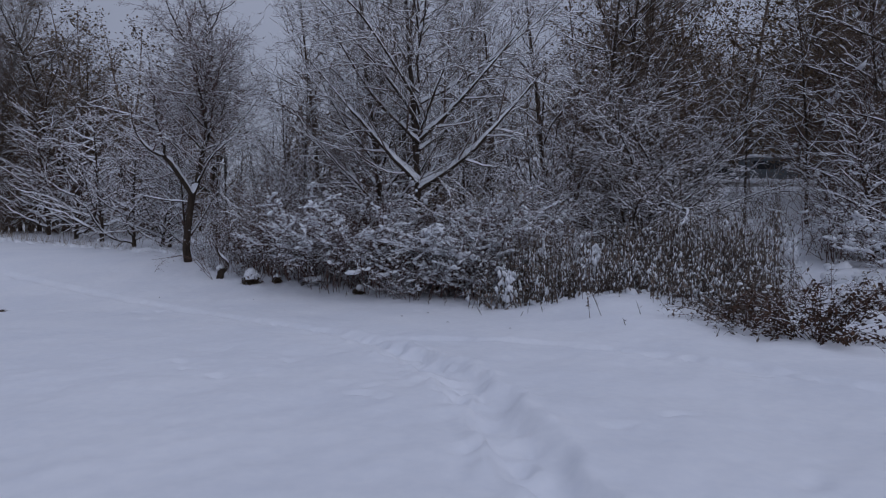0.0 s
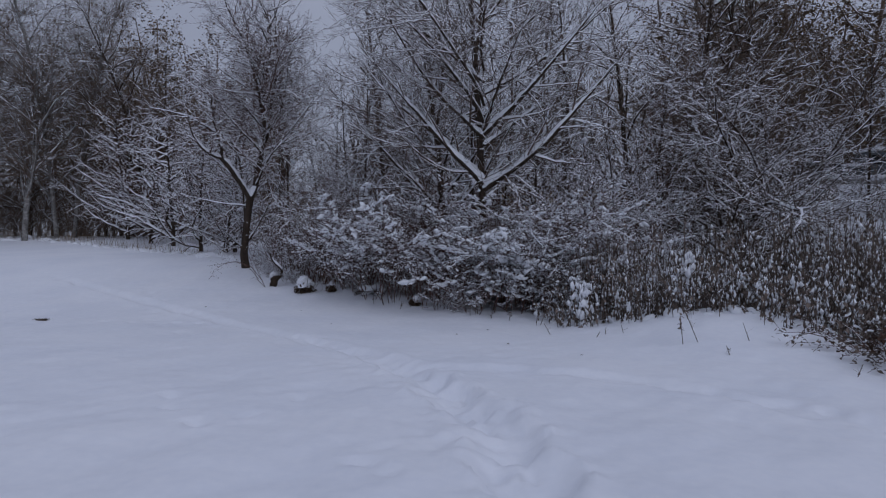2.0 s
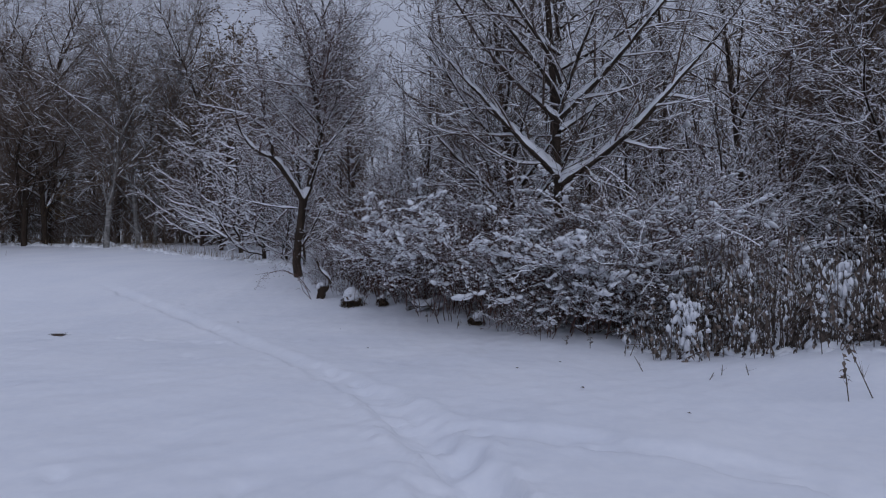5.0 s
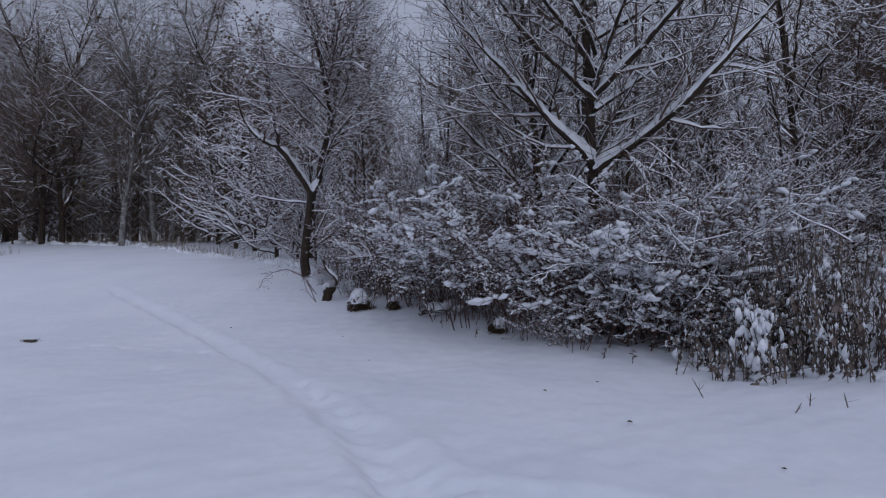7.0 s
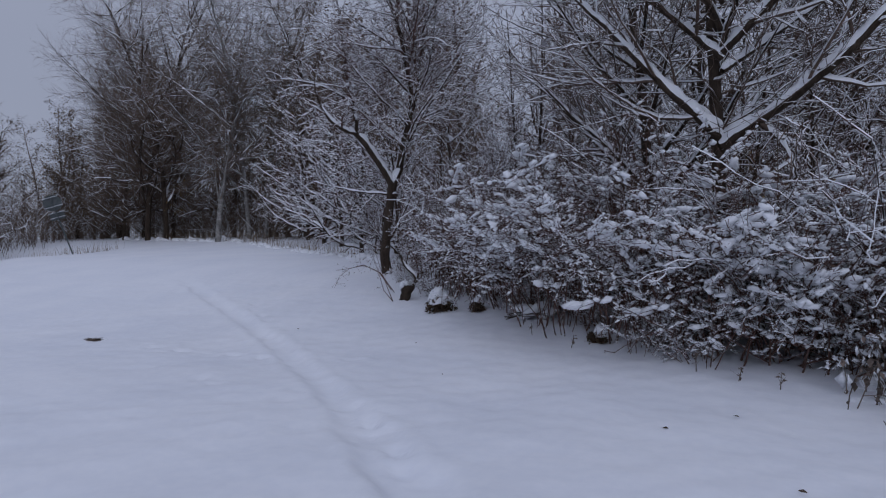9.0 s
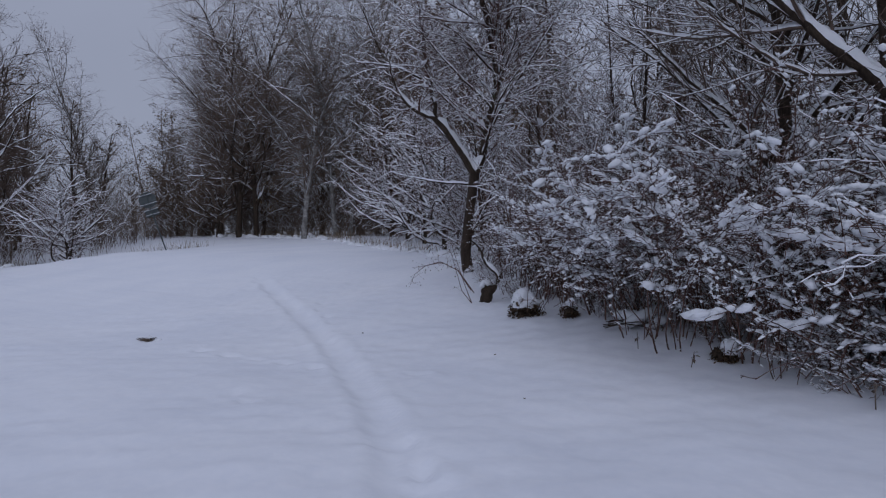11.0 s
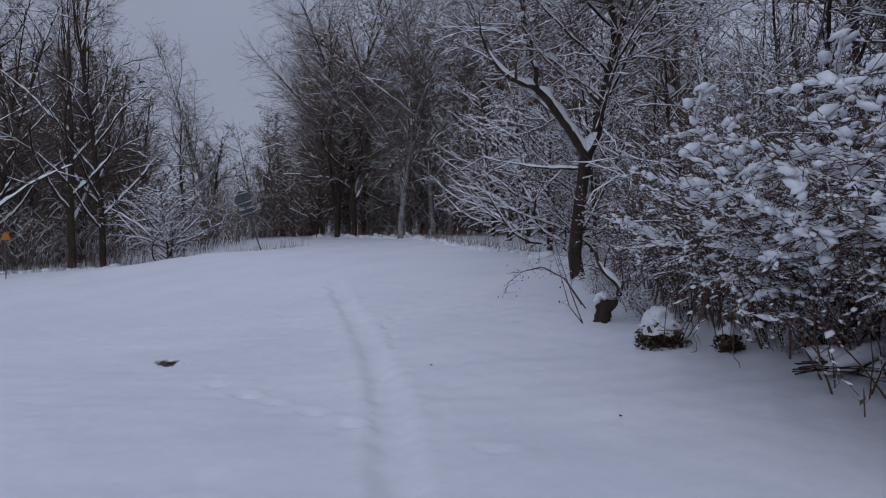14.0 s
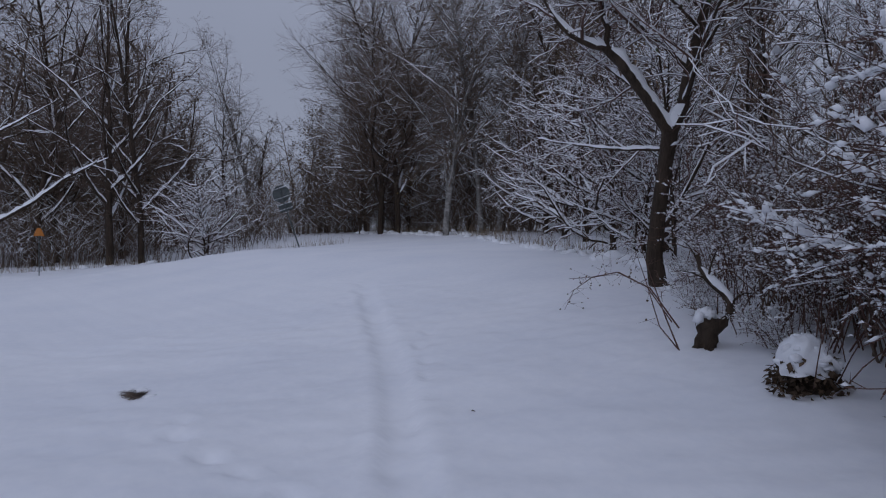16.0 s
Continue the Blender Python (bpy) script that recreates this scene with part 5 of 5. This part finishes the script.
tuft(-11.07, 15.66, 1, 170, 0.12, "dark withered grass tuft showing through the snow")


def ghost_weeds(x, y, tall, seed):
    """Weeds plastered with snow."""
    rng = np.random.RandomState(seed)
    root = thing("snowy_weeds", at(x, y), "clump of weeds plastered white with snow", "weeds", "snow-plastered weeds")
    for k in range(5):
        q = bar((rng.normal(0, 0.1), rng.normal(0, 0.08), -0.05), (rng.normal(0, 0.2), rng.normal(0, 0.12), tall * rng.uniform(0.7, 1.05)), 0.008, 0.004)
        part("stalk", [tubes([q], 5)], STALK, root)
    n = 90
    z = rng.uniform(0.15, 1.0, n) ** 0.8 * tall
    part("snow", [lumps(np.stack([rng.normal(0, 0.13, n), rng.normal(0, 0.1, n), z], 1), rng.uniform(0.015, 0.042, n), rng, 1, 2.2, 0.2)], SNOW, root)


ghost_weeds(1.6, 15.65, 0.95, 1)
ghost_weeds(3.5, 14.9, 1.25, 2)
ghost_weeds(4.4, 15.6, 0.8, 3)


for i, (x, y) in enumerate(((7.7, 16.9), (8.4, 17.6), (9.1, 18.5), (9.8, 17.9), (8.8, 16.5), (10.4, 18.7), (7.3, 18.0), (9.4, 16.9))):
    ghost_weeds(x, y, 0.7 + 0.08 * (i % 4), 60 + i)


def dry_grass():
    rng = np.random.RandomState(12)
    sp = []
    for x0, y0, x1, y1, deep, n in ((-13.5, 27.0, -26.0, 34.5, 1.0, 300), (-31, 30, -36.5, 24.6, 1.0, 260), (-37, 24, -40, 14, 1.5, 500), (-24, 34.5, -40, 37.5, 1.2, 500)):
        t = rng.rand(n)
        x, y = x0 + t * (x1 - x0) + rng.normal(0, 0.2, n), y0 + t * (y1 - y0) + rng.rand(n) * deep
        z = height(x, y)
        h = rng.uniform(0.15, 0.7, n)
        sp.append(np.stack([x, y, z - 0.05, x + rng.normal(0, 0.12, n), y + rng.normal(0, 0.12, n), z + h, np.full(n, 0.008)], 1))
    root = thing("dry_grass", Matrix(), "withered pale grass along the edge of the meadow", "grass", kind="stuff")
    part("blades", [spikes(np.concatenate(sp))], STRAW, root)["kind"] = "stuff"


dry_grass()


def snow_tussocks():
    """Low heaps of snow over grass at the edge of the meadow."""
    rng = np.random.RandomState(13)
    p, q = [], []
    for x0, y0, x1, y1, deep, n, big in ((-9.8, 24.2, -13.0, 26.2, 1.2, 36, 0.3), (-13, 26.5, -27, 34.8, 0.8, 80, 0.22), (-27, 34.8, -40, 37.2, 1.0, 80, 0.28), (8.2, 10.5, 11.0, 16.0, 2.0, 46, 0.4), (-31.5, 28.5, -35, 25.5, 1, 24, 0.2), (-37, 23.5, -41, 13, 1, 50, 0.3), (5.4, 12.8, 0.7, 16.4, 0.9, 60, 0.2)):
        t = rng.rand(n)
        x, y = x0 + t * (x1 - x0), y0 + t * (y1 - y0) + rng.rand(n) * deep
        p.append(np.stack([x, y, height(x, y) - 0.02], 1))
        q.append(big * rng.uniform(0.4, 1.0, n))
    root = thing("snow_tussocks", Matrix(), "low heaps of snow over tussocks of grass", "snow", kind="stuff")
    part("snow", [lumps(np.concatenate(p), np.concatenate(q), rng, 2, 0.6, 0.07)], SNOW, root)["kind"] = "stuff"


snow_tussocks()


# ---- the leaning road sign, the orange sign ----
METAL = surface("grey_metal", (0.045, 0.056, 0.056), (0.10, 0.11, 0.11), 6.0, 0.45, 0.1, 60)
ORANGE = surface("orange_board", (0.36, 0.13, 0.02), (0.45, 0.18, 0.04), 4.0, 0.6, 0.1, 40)
PLASTER = surface("ochre_plaster", (0.42, 0.30, 0.12), (0.52, 0.38, 0.16), 0.8, 0.85, 0.3, 30)
GREY_WALL = surface("grey_plaster", (0.30, 0.29, 0.28), (0.42, 0.41, 0.40), 0.8, 0.85, 0.3, 30)
PAINT = surface("dull_car_paint", (0.07, 0.085, 0.095), (0.11, 0.125, 0.135), 2.0, 0.35, 0.0, 30)
RUBBER = surface("tyre_rubber", (0.012, 0.012, 0.012), (0.03, 0.03, 0.03), 8.0, 0.85, 0.2, 60)
GLASS = surface("dark_window_glass", (0.010, 0.012, 0.015), (0.018, 0.02, 0.024), 1.0, 0.08, 0.0, 10)


def solid(name, bm, material, parent, label="", bevel=0.0):
    if bevel:
        bmesh.ops.bevel(bm, geom=list(bm.edges), offset=bevel, segments=2, affect="EDGES", profile=0.6)
    me = bpy.data.meshes.new(name)
    bm.to_mesh(me)
    bm.free()
    me.materials.append(material)
    ob = new(name, me)
    ob.parent = parent
    if label:
        ob["label"] = label
    return ob


def block(x0, y0, z0, x1, y1, z1):
    bm = bmesh.new()
    bmesh.ops.create_cube(bm, size=1, matrix=Matrix.Translation(((x0 + x1) / 2, (y0 + y1) / 2, (z0 + z1) / 2)) @ Matrix.Diagonal((x1 - x0, y1 - y0, z1 - z0, 1)))
    return bm


def plate(points, thick):
    """A flat board in the xz plane with the given outline."""
    bm = bmesh.new()
    f = bm.faces.new([bm.verts.new((x, 0, z)) for x, z in points])
    g = bmesh.ops.extrude_face_region(bm, geom=[f])
    bmesh.ops.translate(bm, verts=[v for v in g["geom"] if isinstance(v, bmesh.types.BMVert)], vec=(0, thick, 0))
    bmesh.ops.recalc_face_normals(bm, faces=bm.faces)
    return bm


def road_sign():
    root = thing("road_sign", at(-31.5, 28.5, 52, 0.1) @ pose(0, 0, 0, 0, -19, 0), "leaning road sign seen from behind, snow on its brackets", "sign")
    part("pole", [tubes([([(0, 0, -0.3), (0, 0, 1.5), (0, 0, 3.25)], [0.035, 0.035, 0.035])], 10)], METAL, root)
    solid("disc", plate([(0.42 * math.cos(a), 2.85 + 0.42 * math.sin(a)) for a in np.linspace(0, 2 * math.pi, 28, endpoint=False)], 0.025), METAL, root, "round sheet-metal plate", 0.004).location = (0, 0.05, 0)
    solid("panel", block(-0.33, 0.05, 1.98, 0.33, 0.075, 2.38), METAL, root, "small rectangular plate below", 0.004)
    rng = np.random.RandomState(6)
    for z, w in ((3.1, 0.3), (2.62, 0.4), (2.3, 0.33), (2.05, 0.33)):
        solid("bracket", block(-w, -0.03, z - 0.02, w, 0.045, z + 0.02), METAL, root)
        n = 12
        part("snow", [lumps(np.stack([np.linspace(-w, w, n), np.full(n, 0.0), np.full(n, z + 0.04)], 1), rng.uniform(0.022, 0.04, n), rng, 1, 0.7, 0.1)], SNOW, root)


road_sign()


def orange_sign():
    root = thing("orange_sign", at(-34.6, 18.2, 75, 0.0), "small orange triangular board on a post before the trees", "sign")
    part("post", [tubes([([(0, 0.05, -0.2), (0, 0.05, 1.98)], [0.02, 0.02])], 8)], METAL, root)
    solid("board", plate([(-0.2, 1.65), (0.2, 1.65), (0.07, 1.98), (-0.07, 1.98)], 0.03), ORANGE, root, "orange triangular board", 0.005)


orange_sign()


# ---- houses and vehicles glimpsed through the trees ----
def house(x, y, turn, long, wide_, eaves, ridge, wall, label, seed):
    rng = np.random.RandomState(seed)
    root = thing("house", at(x, y, turn, 0.3), label, "house")
    a, b = long / 2, wide_ / 2
    bm = bmesh.new()
    prof = [(-b, 0), (b, 0), (b, eaves), (0, ridge), (-b, eaves)]
    f = bm.faces.new([bm.verts.new((-a, q, z)) for q, z in prof])
    g = bmesh.ops.extrude_face_region(bm, geom=[f])
    bmesh.ops.translate(bm, verts=[v for v in g["geom"] if isinstance(v, bmesh.types.BMVert)], vec=(long, 0, 0))
    bmesh.ops.recalc_face_normals(bm, faces=bm.faces)
    solid("wall", bm, wall, root)
    for s in (-1, 1):
        bm = bmesh.new()
        k = (ridge - eaves) / b
        o = 0.5
        lo, hi = [(s * (b + o), eaves - k * o + 0.05), (0, ridge + 0.05)], 0.22
        vs = [bm.verts.new((q, lo[i][0], lo[i][1] + h)) for q in (-a - 0.4, a + 0.4) for i in (0, 1) for h in (0, hi)]
        bmesh.ops.convex_hull(bm, input=vs)
        solid("roof", bm, SNOW, root, "roof slope under thick snow", 0.05)
    solid("chimney", block(a * 0.3, 0.2, ridge - 0.4, a * 0.3 + 0.5, 0.7, ridge + 0.8), GREY_WALL, root, "", 0.02)
    for s, yy in ((-1, -b), (1, b)):
        for i in range(3):
            cx = -a + (i + 0.75) * long / 3.5
            w = solid("window", block(cx - 0.5, yy - 0.05, 1.0, cx + 0.5, yy + 0.05, 2.2), GREY_WALL, root, "", 0.01)
            solid("pane", block(cx - 0.42, yy - 0.07, 1.08, cx + 0.42, yy + 0.07, 2.12), GLASS, w, "dark window glass")


house(4.0, 49.0, 12, 9.5, 7.0, 3.6, 6.0, PLASTER, "ochre house with a snow-covered roof behind trees", 1)
house(19.5, 56.0, -20, 10, 7.5, 3.8, 6.6, GREY_WALL, "grey house with a snow-covered roof behind trees", 2)


def vehicle(x, y, turn, long, tall, wide_, cab, label, seed):
    """A parked vehicle under thick snow; cab: the stretch of its length that the cabin takes."""
    rng = np.random.RandomState(seed)
    root = thing("parked_car", at(x, y, turn, 0.0), label, "car", "snowed-in vehicles")
    a, b = long / 2, wide_ / 2
    solid("body", block(-a, -b, 0.3, a, b, tall * 0.56), PAINT, root, "dull blue-grey body", 0.08)
    c0, c1 = cab
    bm = bmesh.new()
    vs = [bm.verts.new(p) for s in (-1, 1) for p in ((c0, s * b * 0.95, tall * 0.55), (c1, s * b * 0.95, tall * 0.55), (c1 - 0.25, s * b * 0.8, tall), (c0 + 0.45, s * b * 0.8, tall))]
    bmesh.ops.convex_hull(bm, input=vs)
    cabin = solid("cabin", bm, PAINT, root, "", 0.04)
    for s in (-1, 1):
        m = (c0 + c1) / 2 + 0.1
        for p, q in ((c0 + 0.4, m - 0.05), (m + 0.05, c1 - 0.3)):
            solid("window", block(p, s * b * 0.9 - 0.04, tall * 0.62, q, s * b * 0.9 + 0.04, tall * 0.88), GLASS, cabin, "dark side window")
    for wx in (-a * 0.62, a * 0.62):
        for s in (-1, 1):
            wheel = part("wheel", [tubes([([(wx, s * b - 0.1 * s, 0.32), (wx, s * b + 0.02 * s, 0.32)], [0.32, 0.32])], 20), tubes([([(wx, s * b + 0.02 * s, 0.32), (wx, s * b + 0.021 * s, 0.32)], [0.32, 0.02])], 20)], RUBBER, root)
            part("rim", [tubes([([(wx, s * b + 0.0 * s, 0.32), (wx, s * b + 0.03 * s, 0.32), (wx, s * b + 0.031 * s, 0.32)], [0.19, 0.19, 0.02])], 16)], METAL, wheel)
    solid("snow", block(c0 + 0.3, -b * 0.85, tall - 0.01, c1 - 0.1, b * 0.85, tall + 0.22), SNOW, root, "thick snow on the roof", 0.09)
    if c0 - 0.1 > -a + 0.2:
        solid("snow", block(-a + 0.05, -b * 0.95, tall * 0.55, c0 + 0.2, b * 0.95, tall * 0.55 + 0.2), SNOW, root, "thick snow on the bonnet", 0.08)
    if c1 < a - 0.3:
        solid("snow", block(c1 - 0.1, -b * 0.95, tall * 0.55, a - 0.05, b * 0.95, tall * 0.55 + 0.2), SNOW, root, "thick snow on the boot", 0.08)


vehicle(21.6, 43.5, 8, 4.9, 2.15, 1.9, (-1.2, 2.4), "grey-blue van parked under thick snow", 1)
vehicle(17.4, 42.5, 4, 4.2, 1.45, 1.75, (-0.9, 1.6), "grey-blue car parked under thick snow", 2)


def garden_wall():
    root = thing("low_wall", at(19.0, 39.6, 4, 0.45), "low stone wall heaped with snow by the road", "wall")
    for i in range(16):
        solid("stone", block(-4.4 + i * 0.55, -0.2, 0.0, -4.4 + i * 0.55 + 0.53, 0.2, 0.62 + 0.06 * math.sin(i * 2.1)), GREY_WALL, root, "", 0.03)
    rng = np.random.RandomState(4)
    n = 60
    part("snow", [lumps(np.stack([np.linspace(-4.4, 4.4, n), rng.normal(0, 0.05, n), np.full(n, 0.72)], 1), rng.uniform(0.18, 0.3, n), rng, 1, 0.6, 0.08)], SNOW, root, "rounded ridge of snow along the top")


garden_wall()


def ochre_leaves():
    """The few yellow leaves still hanging at the wood's edge."""
    rng = np.random.RandomState(15)
    p = []
    for x, y, z, n in ((-32.6, 36.3, 5.0, 60), (-33.4, 36.4, 3.8, 40), (-8.4, 22.6, 4.6, 26), (-6.2, 22.0, 5.2, 26)):
        p.append(np.array([x, y, z]) + rng.normal(0, 0.35, (n, 3)))
    root = thing("hanging_leaves", Matrix(), "few yellowed leaves still hanging on bare twigs", "leaves", kind="stuff")
    part("leaves", [leaves(np.concatenate(p[:2]), np.full(100, 0.12), rng)], OCHRE, root, "", False)["kind"] = "stuff"
    part("leaves", [leaves(np.concatenate(p[2:]), np.full(52, 0.07), rng)], GREEN, root, "dull green leaves", False)["kind"] = "stuff"


ochre_leaves()
